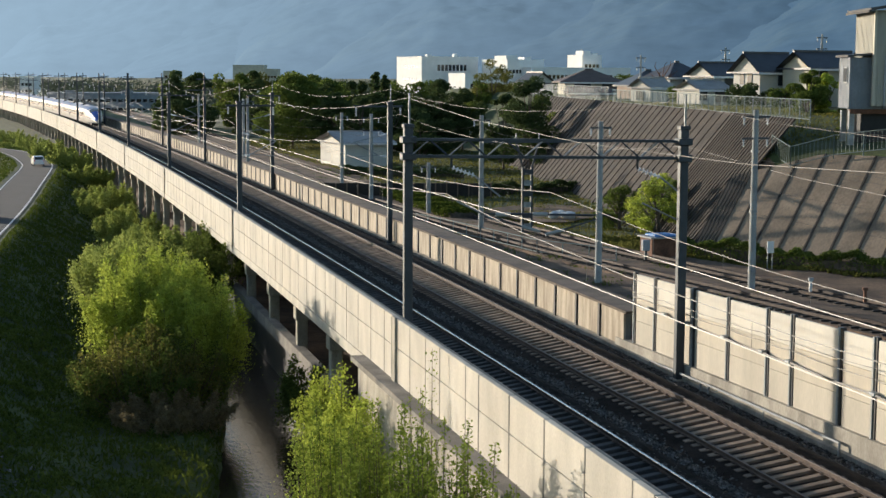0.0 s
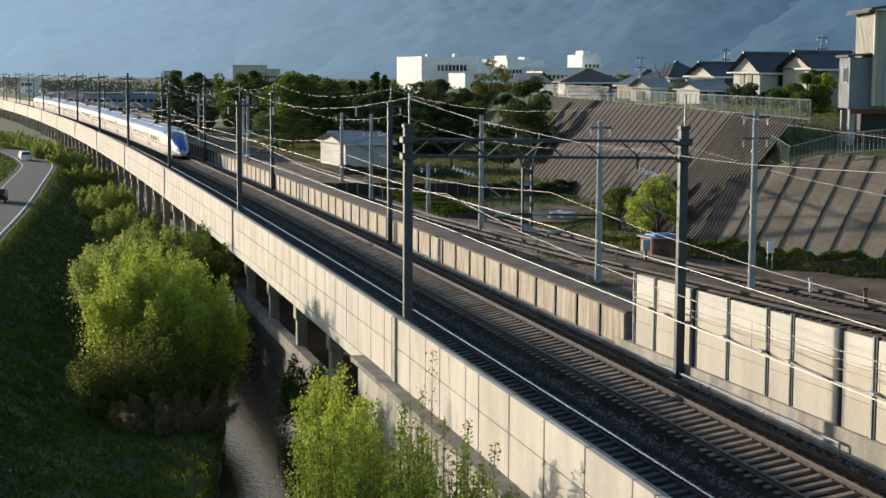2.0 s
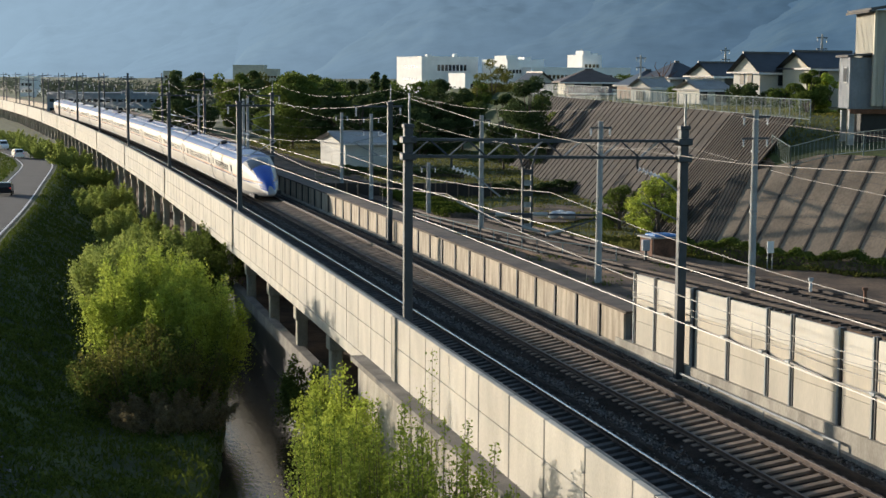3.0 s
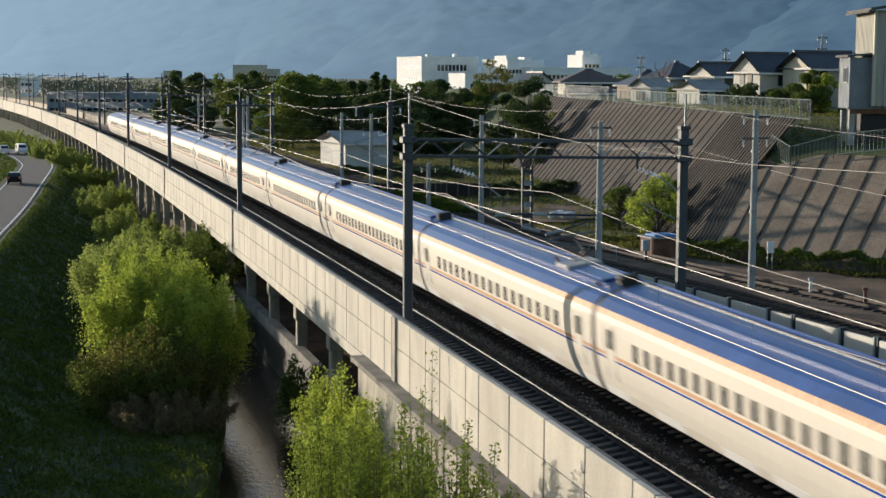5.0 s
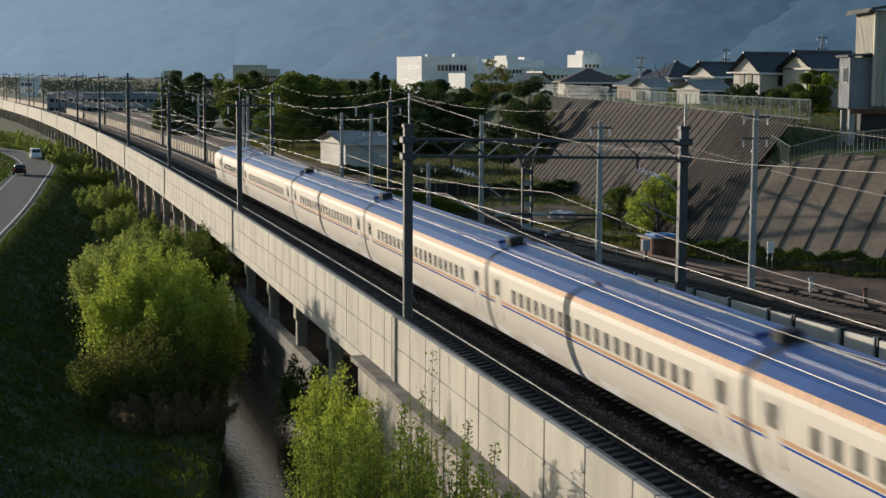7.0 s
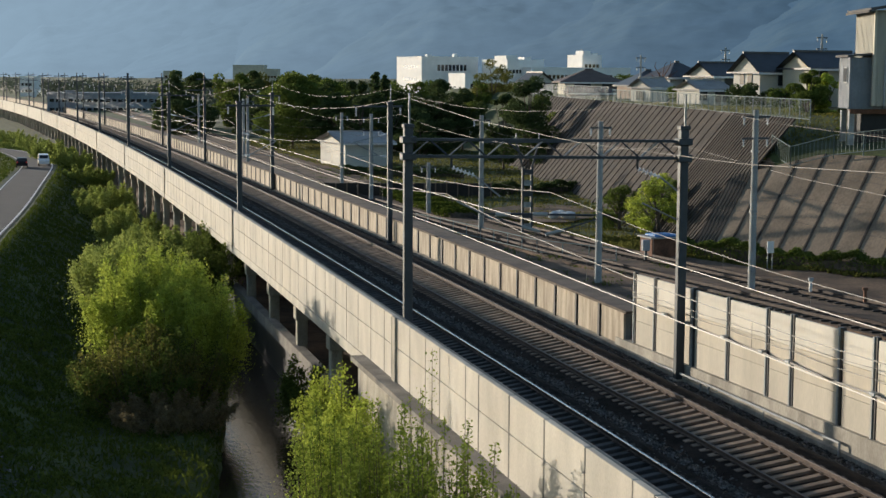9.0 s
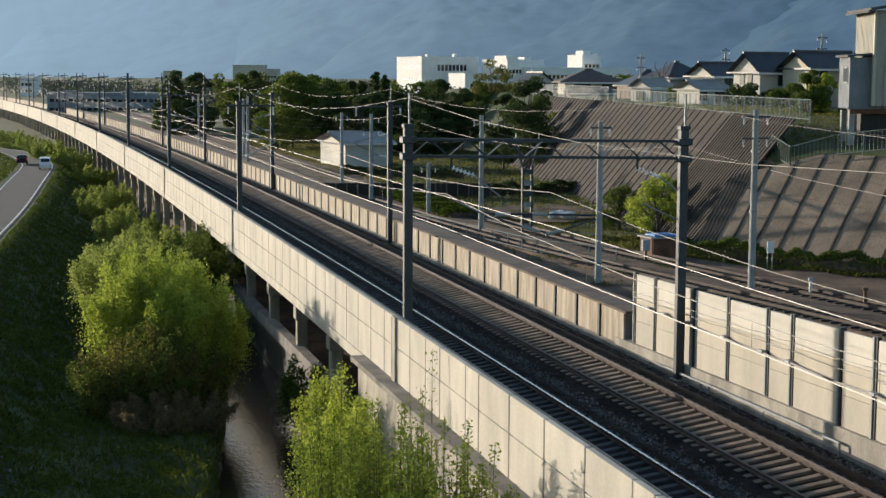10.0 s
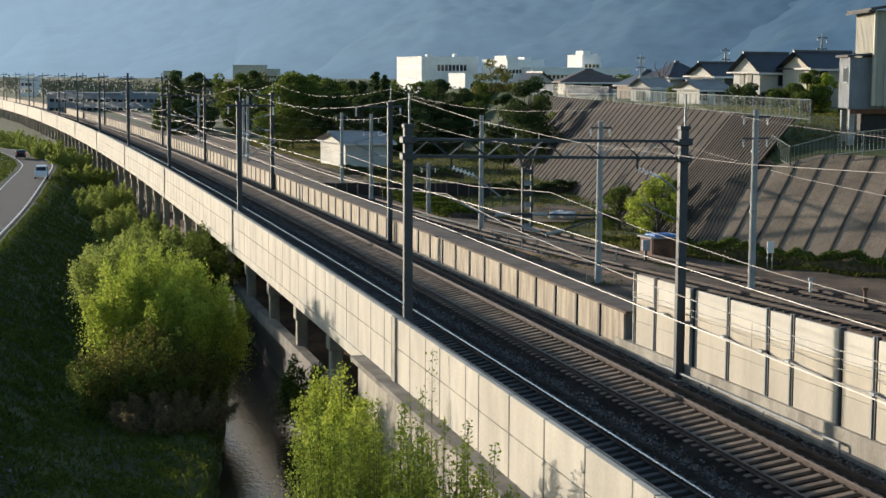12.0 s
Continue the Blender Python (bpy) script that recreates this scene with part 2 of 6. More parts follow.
def tp(s, off=0.0, z=0.0):
    """A place by the railway: s metres along, off metres to the right of the right-hand track, z above the rails."""
    a = A0 + s / RAD
    return Vector((D0 + RAD * (math.cos(a) - math.cos(A0)) + off * math.cos(a), RAD * (math.sin(a) - math.sin(A0)) + off * math.sin(a), z))


def heading(s):
    return math.degrees(A0 + s / RAD)


def at_track(s, off=0.0, z=0.0):
    v = tp(s, off, z)
    return pose(v.x, v.y, v.z, 0, 0, heading(s))


def mesh_of(name, bm, material):
    me = bpy.data.meshes.new(name)
    bm.to_mesh(me)
    bm.free()
    for m in material if isinstance(material, (list, tuple)) else [material]:
        me.materials.append(m)
    return me


def part(name, bm, material, parent=None, label="", smooth=False):
    me = mesh_of(name, bm, material)
    if smooth:
        me.polygons.foreach_set("use_smooth", [True] * len(me.polygons))
    ob = new(name, me)
    ob.parent = parent
    if label:
        ob["label"] = label
    return ob


def share(name, me, parent, m=None):
    ob = new(name, me)
    ob.parent = parent
    if m is not None:
        ob.matrix_basis = m
    return ob


def empty(name, m=None):
    ob = new(name)
    ob.empty_display_size = 0.2
    if m is not None:
        ob.matrix_basis = m
    return ob


def box(bm, x0, x1, y0, y1, z0, z1, bevel=0.0, m=None):
    r = bmesh.ops.create_cube(bm, size=1)
    vs = r["verts"]
    bmesh.ops.scale(bm, vec=(x1 - x0, y1 - y0, z1 - z0), verts=vs)
    bmesh.ops.translate(bm, vec=((x0 + x1) / 2, (y0 + y1) / 2, (z0 + z1) / 2), verts=vs)
    if m is not None:
        bmesh.ops.transform(bm, matrix=m, verts=vs)
    if bevel:
        es = list({e for v in vs for e in v.link_edges})
        bmesh.ops.bevel(bm, geom=es, offset=bevel, segments=1, affect="EDGES")
    return bm


def boxm(*a, bevel=0.0):
    return box(bmesh.new(), *a, bevel=bevel)


def tube(bm, a, b, r0, r1=None, seg=8):
    a, b = Vector(a), Vector(b)
    d = b - a
    r = bmesh.ops.create_cone(bm, cap_ends=True, segments=seg, radius1=r0, radius2=r0 if r1 is None else r1, depth=d.length)
    q = d.to_track_quat("Z", "Y").to_matrix().to_4x4()
    bmesh.ops.transform(bm, matrix=Matrix.Translation((a + b) / 2) @ q, verts=r["verts"])
    return bm


def wire(bm, a, b, sag, r, n=8):
    r *= 0.75
    a, b = Vector(a), Vector(b)
    pts = [a.lerp(b, i / n) - Vector((0, 0, sag * 4 * (i / n) * (1 - i / n))) for i in range(n + 1)]
    rings = []
    for p in pts:
        rings.append([bm.verts.new(p + Vector((math.cos(k) * r, 0, math.sin(k) * r))) for k in (0.5, 2.6, 4.7)])
    for q0, q1 in zip(rings, rings[1:]):
        for k in range(3):
            bm.faces.new((q0[k], q0[(k + 1) % 3], q1[(k + 1) % 3], q1[k]))
    return bm


def cable_run(pts, sag, r):
    """One cable through a row of clips, sagging a little between them."""
    bm = bmesh.new()
    line = []
    for a, b in zip(pts, pts[1:]):
        for i in range(5):
            line.append(a.lerp(b, i / 5) - Vector((0, 0, sag * 4 * (i / 5) * (1 - i / 5))))
    line.append(pts[-1])
    rings = [[bm.verts.new(p + Vector((math.cos(k) * r, 0, math.sin(k) * r))) for k in (0.5, 2.1, 3.7, 5.2)] for p in line]
    for q0, q1 in zip(rings, rings[1:]):
        for k in range(4):
            bm.faces.new((q0[k], q0[(k + 1) % 4], q1[(k + 1) % 4], q1[k]))
    return bm


def sweep(profile, s0, s1, step, closed=True):
    """A profile of (off, z) drawn along the railway."""
    bm = bmesh.new()
    n = max(1, int(math.ceil((s1 - s0) / step)))
    rows = [[bm.verts.new(tp(s0 + (s1 - s0) * i / n, o, z)) for o, z in profile] for i in range(n + 1)]
    k = len(profile)
    for r0, r1 in zip(rows, rows[1:]):
        for j in range(k if closed else k - 1):
            bm.faces.new((r0[j], r0[(j + 1) % k], r1[(j + 1) % k], r1[j]))
    if closed:
        bm.faces.new(rows[0])
        bm.faces.new(rows[-1][::-1])
    bmesh.ops.recalc_face_normals(bm, faces=bm.faces)
    return bm


def quads(name, verts, material, smooth=False, per=4):
    """One mesh of loose leaves from an array of corners."""
    n = len(verts) // per
    me = bpy.data.meshes.new(name)
    me.vertices.add(n * per)
    me.vertices.foreach_set("co", np.asarray(verts, dtype=np.float32).ravel())
    me.loops.add(n * per)
    me.loops.foreach_set("vertex_index", np.arange(n * per, dtype=np.int32))
    me.polygons.add(n)
    me.polygons.foreach_set("loop_start", np.arange(0, n * per, per, dtype=np.int32))
    me.update(calc_edges=True)
    me.materials.append(material)
    return me


def leaf_array(rng, centres, size, aspect=2.2, up=0.4):
    """Pointed leaves at the centres, each turned its own way."""
    n = len(centres)
    d = rng.normal(size=(n, 3))
    d[:, 2] += up
    d /= np.linalg.norm(d, axis=1)[:, None]
    e = np.cross(d, rng.normal(size=(n, 3)))
    e /= np.linalg.norm(e, axis=1)[:, None] + 1e-9
    L = size * rng.uniform(0.6, 1.4, (n, 1))
    w = L / aspect
    return np.stack([centres - d * L * 0.5, centres + e * w * 0.5, centres + d * L * 0.5, centres - e * w * 0.5], axis=1).reshape(-1, 3)


def clump_points(rng, n, blobs):
    """Points in the outer shells of overlapping blobs (x, y, z, rx, ry, rz)."""
    bl = np.array(blobs, dtype=float)
    wgt = bl[:, 3] * bl[:, 4] + bl[:, 4] * bl[:, 5]
    idx = rng.choice(len(bl), n, p=wgt / wgt.sum())
    d = rng.normal(size=(n, 3))
    d /= np.linalg.norm(d, axis=1)[:, None]
    rad = rng.uniform(0.25, 1.0, (n, 1)) ** 0.45
    return bl[idx, :3] + d * rad * bl[idx, 3:6]

# ---- ground, river, road ----
CX, CY = D0 - RAD * math.cos(A0), -RAD * math.sin(A0)
ROAD_EDGE = [(-8, -40), (-20.5, 38), (-26.5, 69), (-32.2, 100), (-37.9, 131.5), (-43.8, 162.6), (-51.9, 201.4), (-57.8, 229.2), (-61.8, 243.5), (-71.3, 269.2), (-82.8, 288.8), (-105, 312), (-140, 338), (-230, 385), (-600, 520)]
ROAD_Z = -3.0


def smooth_line(pts, n=5):
    out = []
    for i in range(len(pts) - 1):
        p0, p1, p2, p3 = (np.array(pts[min(max(k, 0), len(pts) - 1)], float) for k in (i - 1, i, i + 1, i + 2))
        for j in range(n):
            t = j / n
            out.append(0.5 * (2 * p1 + (p2 - p0) * t + (2 * p0 - 5 * p1 + 4 * p2 - p3) * t * t + (3 * p1 - p0 - 3 * p2 + p3) * t ** 3))
    out.append(np.array(pts[-1], float))
    return np.array(out)


EDGE = smooth_line(ROAD_EDGE)
_t = np.gradient(EDGE, axis=0)
_t /= np.linalg.norm(_t, axis=1)[:, None]
LEFTWARD = np.stack([-_t[:, 1], _t[:, 0]], axis=1)
ROAD_W = 4.9
ROAD_MID = EDGE + LEFTWARD * ROAD_W / 2


def road_distance(x, y):
    best = np.full(x.shape, 1e9)
    side = np.zeros(x.shape)
    for p, q, nl in zip(ROAD_MID, ROAD_MID[1:], LEFTWARD):
        d = q - p
        u = np.clip(((x - p[0]) * d[0] + (y - p[1]) * d[1]) / (d @ d), 0, 1)
        ex, ey = x - p[0] - u * d[0], y - p[1] - u * d[1]
        r = np.hypot(ex, ey)
        near = r < best
        best = np.where(near, r, best)
        side = np.where(near, ex * nl[0] + ey * nl[1], side)
    return best, side


def step01(v):
    v = np.clip(v, 0, 1)
    return v * v * (3 - 2 * v)


def rail_coords(x, y):
    r = np.hypot(x - CX, y - CY)
    return (np.arctan2(y - CY, x - CX) - A0) * RAD, r - RAD


def river_left(s):
    return np.clip(-13.6 + (s - 66) * 0.14, -16, 5)


def terrace(x, y, s, off):
    """The banked-up housing terrace beyond the local line."""
    by_track = 8.3 * np.clip(((x - 16) * 0.996 + (y - 96) * 0.085) / 6.7, 0, 1)
    d = (x - 16) * 0.74 + (y - 96) * 0.67
    front = np.where(d < 5.6, 1.18 * d, 6.6 + (d - 5.6) * 0.13)
    z = np.clip(np.minimum(by_track, front), 0, 8.3)
    return z * (1 - 0.6 * step01((s - 300) / 300)) * step01((off - 8) / 4)


def ground_height(x, y):
    s, off = rail_coords(x, y)
    z = np.zeros(x.shape)
    low = -6.2 + 1.4 * step01((s - 200) / 150)
    low = np.where((off > -5.8) & (s > 76), -4.7, low)
    z = np.where(off < 4.4, np.where(off > 3.0, low + (0 - low) * (off - 3.0) / 1.4, low), z)
    rl = river_left(s)
    bed = np.minimum(np.abs(off - (rl + 4.4)) / 4.4, 9)
    z = np.where((off < -5.8) & (s < 170), np.where(bed < 1.25, -8.2 + (low + 8.2) * step01((bed - 0.8) / 0.4), z), z)
    d, side = road_distance(x, y)
    levee = ROAD_Z - 0.04 - np.maximum(0, d - ROAD_W / 2 - 1.0) * np.where(side > 0, 0.25, 0.52)
    z = np.where(off < 0, np.maximum(z, np.where(side > 0, np.maximum(levee, -4.5), levee)), z)
    z = np.where(off > 8, np.maximum(z, terrace(x, y, s, off)), z)
    wob = 0.12 * np.sin(x * 0.9 + 1.7 * np.sin(y * 0.35)) * np.sin(y * 0.7 + 1.3 * np.sin(x * 0.41)) + 0.06 * np.sin(x * 2.3 + y * 1.9)
    free = (d > ROAD_W / 2 + 0.8) & (off < 2) | (off > 9)
    z = z + np.where(free & (terrace(x, y, s, off) < 0.05), wob, 0)
    return np.where(terrace(x, y, s, off) > 0.05, z - 0.15, z)


def geo(a, b, n):
    return list(a + (b - a) * (np.geomspace(1, 60, n) - 1) / 59)


def grid_mesh(name, xs, ys, material):
    nx, ny = xs.shape
    idx = np.arange(nx * ny).reshape(nx, ny)
    f = np.stack([idx[:-1, :-1], idx[:-1, 1:], idx[1:, 1:], idx[1:, :-1]], axis=-1).reshape(-1, 4)
    return idx, f


def build_ground():
    S = geo(-10, -2500, 24)[::-1][:-1] + list(np.arange(-10, 300, 1.5)) + geo(300, 4200, 30)
    O = geo(-48, -3200, 26)[::-1][:-1] + list(np.arange(-48, 48, 0.8)) + geo(48, 3200, 26)
    s, o = np.meshgrid(np.array(S), np.array(O), indexing="ij")
    a = A0 + s / RAD
    x, y = CX + (RAD + o) * np.cos(a), CY + (RAD + o) * np.sin(a)
    z = ground_height(x, y)
    _, f = grid_mesh("ground", x, y, None)
    me = bpy.data.meshes.new("ground")
    me.from_pydata(np.stack([x, y, z], -1).reshape(-1, 3).tolist(), [], f[:, ::-1].tolist())
    me.materials.append(M["grass"])
    me.materials.append(M["earth"])
    so, oo = (s[:-1, :-1]).ravel(), (o[:-1, :-1]).ravel()
    me.polygons.foreach_set("material_index", ((oo > 4) & (oo < 15.5) & (so < 330) | (oo > 4) & (oo < 24) & (so < 103) | (oo < 5) & (oo > -6.5) & (so < 500)).astype(np.int32))
    me.polygons.foreach_set("use_smooth", [True] * len(me.polygons))
    tagged(new("ground", me), "grassy river bank and bare railway earth", kind="structure")


build_ground()


def build_water():
    bm = bmesh.new()
    rows = []
    for s in np.arange(-60, 176, 4.0):
        rl = float(river_left(s))
        rows.append([bm.verts.new(tp(s, rl - 1.6, -7.0)), bm.verts.new(tp(s, rl + 9.6, -7.0))])
    for p, q in zip(rows, rows[1:]):
        bm.faces.new((p[0], p[1], q[1], q[0]))
    bmesh.ops.recalc_face_normals(bm, faces=bm.faces)
    tagged(part("water", bm, M["water"]), "shallow brown stream with rippled surface", kind="structure")


build_water()


def strip(line, lateral, half, z, material, name, every=None):
    bm = bmesh.new()
    prev = None
    for i, (p, nl) in enumerate(zip(line, LEFTWARD)):
        c = p + nl * lateral
        q = [bm.verts.new((*(c - nl * half), z)), bm.verts.new((*(c + nl * half), z))]
        if prev and (every is None or (i // every) % 2 == 0):
            bm.faces.new((prev[0], q[0], q[1], prev[1]))
        prev = q
    bmesh.ops.recalc_face_normals(bm, faces=bm.faces)
    return part(name, bm, material)


road = strip(EDGE, ROAD_W / 2, ROAD_W / 2, ROAD_Z, M["asphalt"], "road")
tagged(road, "grey asphalt levee road with white edge lines", kind="structure")
for k, (lt, hw) in enumerate(((0.25, 0.09), (ROAD_W - 0.25, 0.09))):
    ln = strip(EDGE, lt, hw, ROAD_Z + 0.006, M["line_white"], "edge_line")
    ln.parent = road


def hills(name, dist, ridge_line, material, seed, label):
    """A wooded spur across the valley's end; ridge_line holds (degrees from +Y, degrees above the horizon) of its crest."""
    first, last = -24.0, 60.0
    bm = bmesh.new()
    n, m = 460, 44
    rows = []
    xs, hs = [p[0] for p in ridge_line], [p[1] for p in ridge_line]
    for i in range(n + 1):
        az = first + (last - first) * (i / n) ** 1.35
        row = []
        for j in range(m + 1):
            v = j / m
            r = dist + v * 900
            q = Vector((az * 0.13, v * 1.7, seed))
            g = abs(noise.noise(q * 2.3)) * 0.30 + abs(noise.noise(q * 6.1)) * 0.17 + noise.noise(q * 15) * 0.06 + noise.noise(q * 34) * 0.035
            top = np.interp(az + 1.1 * noise.noise(Vector((v * 3.1, az * 0.4, seed))) * (1 - v), xs, hs)
            hgt = ((dist + 900) * math.tan(radians(float(top))) + 11) * v ** 0.75 * (0.93 + g * 0.5)
            row.append(bm.verts.new((math.sin(radians(az)) * r, math.cos(radians(az)) * r, max(-6, hgt))))
        rows.append(row)
    for a, b in zip(rows, rows[1:]):
        for j in range(m):
            bm.faces.new((a[j], b[j], b[j + 1], a[j + 1]))
    tagged(part(name, bm, material, smooth=True), label, kind="structure")


RANGES = [
    ("backdrop_range", 4600, [(-30, 4.5), (60, 6.0)], "hazy blue wooded mountain range in the distance"),
    ("backdrop_west", 4000, [(-30, -0.4), (-17.5, 0.0), (-15.9, 0.5), (-15.1, 1.3), (-14.4, 1.85), (-13.4, 2.1), (-11.4, 2.9), (-8, 4.2), (60, 6.5)], "hazy blue wooded mountain spur"),
    ("backdrop_inner", 3500, [(-30, -0.6), (-12.2, -0.3), (-10.8, 0.75), (-9.0, 1.8), (-7.6, 2.4), (-5.9, 2.9), (0, 5), (60, 7)], "blue wooded mountain spur"),
    ("backdrop_mid", 3100, [(-30, -0.6), (-9.0, -0.3), (-7.8, 0.6), (-7.4, 1.7), (-6.5, 2.4), (-5.4, 3.0), (0, 5), (60, 7)], "blue wooded mountain spur"),
    ("backdrop_centre", 2700, [(-30, -0.6), (-5.5, -0.4), (-4.0, 0.6), (-3.2, 1.5), (-1.9, 2.5), (-0.4, 3.4), (60, 7)], "blue wooded mountain shoulder"),
    ("backdrop_spur", 2300, [(-30, -0.6), (-0.6, -0.3), (1.2, 0.65), (2.4, 1.3), (3.7, 1.75), (5.0, 2.3), (6.4, 3.3), (60, 8)], "blue-green wooded spur under haze"),
    ("backdrop_near", 1900, [(-30, -0.6), (7.2, -0.3), (8.5, 0.35), (10.1, 1.3), (11.4, 2.05), (12.8, 2.9), (16, 4.4), (60, 9)], "green wooded mountain shoulder under haze"),
]
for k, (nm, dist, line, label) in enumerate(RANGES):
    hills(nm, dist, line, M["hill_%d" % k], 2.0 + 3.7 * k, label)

# ---- railway ----
LT = -4.3      # the left track, off the right one
WALL = -6.7


def canted(off, h, base=0.0):
    return base + off - h * CANT, h + off * CANT


def build_deck():
    deck = part("deck_slab", sweep([(-6.9, -0.95), (4.5, -0.95), (4.5, -1.5), (3.6, -1.9), (-6.0, -1.9), (-6.9, -1.5)], 69.5, 900, 6), M["concrete"])
    tagged(deck, "concrete railway viaduct deck", kind="structure")
    fill = part("abutment", sweep([(-7.25, -1.06), (-7.25, -1.2), (-7.3, -9), (4.5, -9), (4.5, -1.06)], -620, 69.4, 5), M["concrete"])
    tagged(fill, "weathered concrete retaining wall under the tracks", kind="structure")
    part("coping", sweep([(-7.55, -1.0), (-6.92, -1.0), (-6.92, -1.22), (-7.55, -1.22)], -620, 69.6, 5), M["concrete_dark"], fill)
    bal = part("ballast", sweep([(-6.6, -0.9), (-6.3, -0.42), (LT - 1.5, -0.42), (LT + 1.5, -0.12), (-2.2, -0.28), (-1.5, -0.44), (1.5, -0.14), (1.9, -0.14), (3.1, -0.80), (4.0, -0.88), (4.0, -0.95), (-6.6, -0.95)], -620, 900, 5), M["ballast"])
    br = part("ballast_brown", sweep([(-1.75, -0.40), (-1.4, -0.385), (1.4, -0.105), (1.75, -0.12), (1.75, -0.3), (-1.75, -0.5)], -620, 900, 5), M["ballast_brown"])
    tagged(br, "rust-brown ballast between the rails", kind="stuff")
    tagged(bal, "dark crushed stone ballast between the rails", kind="stuff")
    rng = np.random.default_rng(3)
    n = 30000
    s = 34 + 140 * rng.uniform(0, 1, n) ** 1.6
    o = np.where(rng.uniform(size=n) < 0.5, rng.normal(3.25, 0.4, n), rng.normal(-2.3, 0.35, n))
    o = np.clip(o, -3.0, 3.9)
    z = np.interp(o, [-3.0, -2.2, -1.5, 1.5, 1.9, 3.1, 4.0], [-0.15, -0.26, -0.38, -0.08, -0.1, -0.78, -0.86])
    a = A0 + s / RAD
    c = np.stack([CX + (RAD + o) * np.cos(a), CY + (RAD + o) * np.sin(a), z], 1)
    st = new("ballast_stones", quads("ballast_stones", leaf_array(rng, c, 0.11, 1.3, 0.0), M["gravel"]))
    tagged(st, "loose pale stones along the ballast shoulders", "gravel", kind="stuff")


build_deck()


def build_track(base, top, sleeper_m, label, name):
    tr = empty(name, at_track(60, base, -0.2))
    tagged(tr, label, "railway track")
    inv = tr.matrix_basis.inverted()
    for side in (-0.7525, 0.7525):
        prof = []
        for o, h in ((-0.065, -0.16), (0.065, -0.16), (0.065, -0.145), (0.012, -0.125), (0.012, -0.045), (0.035, -0.035), (0.035, -0.004), (-0.035, -0.004), (-0.035, -0.035), (-0.012, -0.045), (-0.012, -0.125), (-0.065, -0.145)):
            prof.append(canted(side + o, h, base))
        r = part("rail", sweep(prof, -620, 900, 5), M["rail_side"], tr)
        r.matrix_parent_inverse = inv
        hd = part("rail_head", sweep([canted(side + o, h, base) for o, h in ((-0.033, -0.004), (0.033, -0.004), (0.028, 0.002), (-0.028, 0.002))], -620, 900, 5), top, r)
        hd.matrix_parent_inverse = Matrix()
    me = mesh_of("sleeper", boxm(-1.08, 1.08, -0.13, 0.13, -0.36, -0.165, bevel=0.015), sleeper_m)
    clip = mesh_of("rail_clip", boxm(-0.12, 0.12, -0.06, 0.06, -0.17, -0.135), M["rail_side"])
    ry = -math.degrees(math.atan(CANT))
    for k in range(250):
        s = 33 + 0.62 * k
        v = tp(s, base, 0)
        m = inv @ pose(v.x, v.y, v.z, 0, ry, heading(s) + random.uniform(-0.4, 0.4))
        sl = share("sleeper", me, tr, m)
        if k < 110:
            for x in (-0.7525, 0.7525):
                share("rail_clip", clip, sl, pose(x, 0, 0))
    bm = bmesh.new()
    for k in range(900):
        s = 33 + 0.62 * (250 + k)
        v = tp(s, base, 0)
        m = pose(v.x, v.y, v.z, 0, ry, heading(s))
        box(bm, -1.3, 1.3, -0.14, 0.14, -0.36, -0.165, m=m) if k < 260 else None
    o = part("distant_sleeper", bm, sleeper_m, tr)
    o.matrix_parent_inverse = inv
    o["kind"] = "stuff"


build_track(0.0, M["rail_top_worn"], M["sleeper"], "double rail track with brown rails on pale concrete sleepers", "railway_track")
build_track(LT, M["rail_top"], M["sleeper_dark"], "double rail track with shiny rail heads on dark sleepers", "railway_track")


def build_left_parapet():
    wall = part("parapet_core", sweep([(-6.72, 1.50), (-6.58, 1.50), (-6.55, -0.95), (-6.72, -0.95)], -620, 900, 6), M["concrete_dark"])
    tagged(wall, "pale concrete noise barrier along the viaduct edge", kind="structure")
    up = mesh_of("panel", boxm(-0.10, 0.10, -0.488, 0.488, 0.375, 1.53, bevel=0.012), M["concrete_pale"])
    lo = mesh_of("panel", boxm(-0.10, 0.10, -0.488, 0.488, -1.02, 0.345, bevel=0.012), M["concrete_pale"])
    beam = mesh_of("edge_beam", boxm(-0.14, 0.10, -2.615, 2.615, -1.52, -1.032, bevel=0.02), M["concrete_pale"])
    seal = mesh_of("joint_seal", boxm(-0.105, -0.05, -0.04, 0.04, -1.0, 1.5), M["concrete_dark"])
    joints = [30.6, 33.9, 37.2, 38.55, 41.89, 45.23, 48.56, 51.88, 53.43, 56.84, 58.88, 61.3, 63.3] + [65.75 + 2.62 * k for k in range(136)]
    for a, b in zip(joints, joints[1:]):
        m = at_track((a + b) / 2, -6.83, 0) @ Matrix.Diagonal((1, b - a, 1, 1))
        share("panel", up, wall, m)
        share("panel", lo, wall, m)
        share("joint_seal", seal, wall, at_track(b, -6.83, 0))
    for k in range(67):
        share("edge_beam", beam, wall, at_track(70.0 + 2.62 + 5.24 * k, -6.83, 0))
    part("far_panels", sweep([(-6.93, 1.53), (-6.73, 1.53), (-6.73, -1.5), (-6.95, -1.5)], 419.5, 900, 8), M["concrete_pale"], wall)
    part("far_panels", sweep([(-6.93, 1.53), (-6.73, 1.53), (-6.73, -1.0), (-6.93, -1.0)], -620, 30.6, 8), M["concrete_pale"], wall)


build_left_parapet()


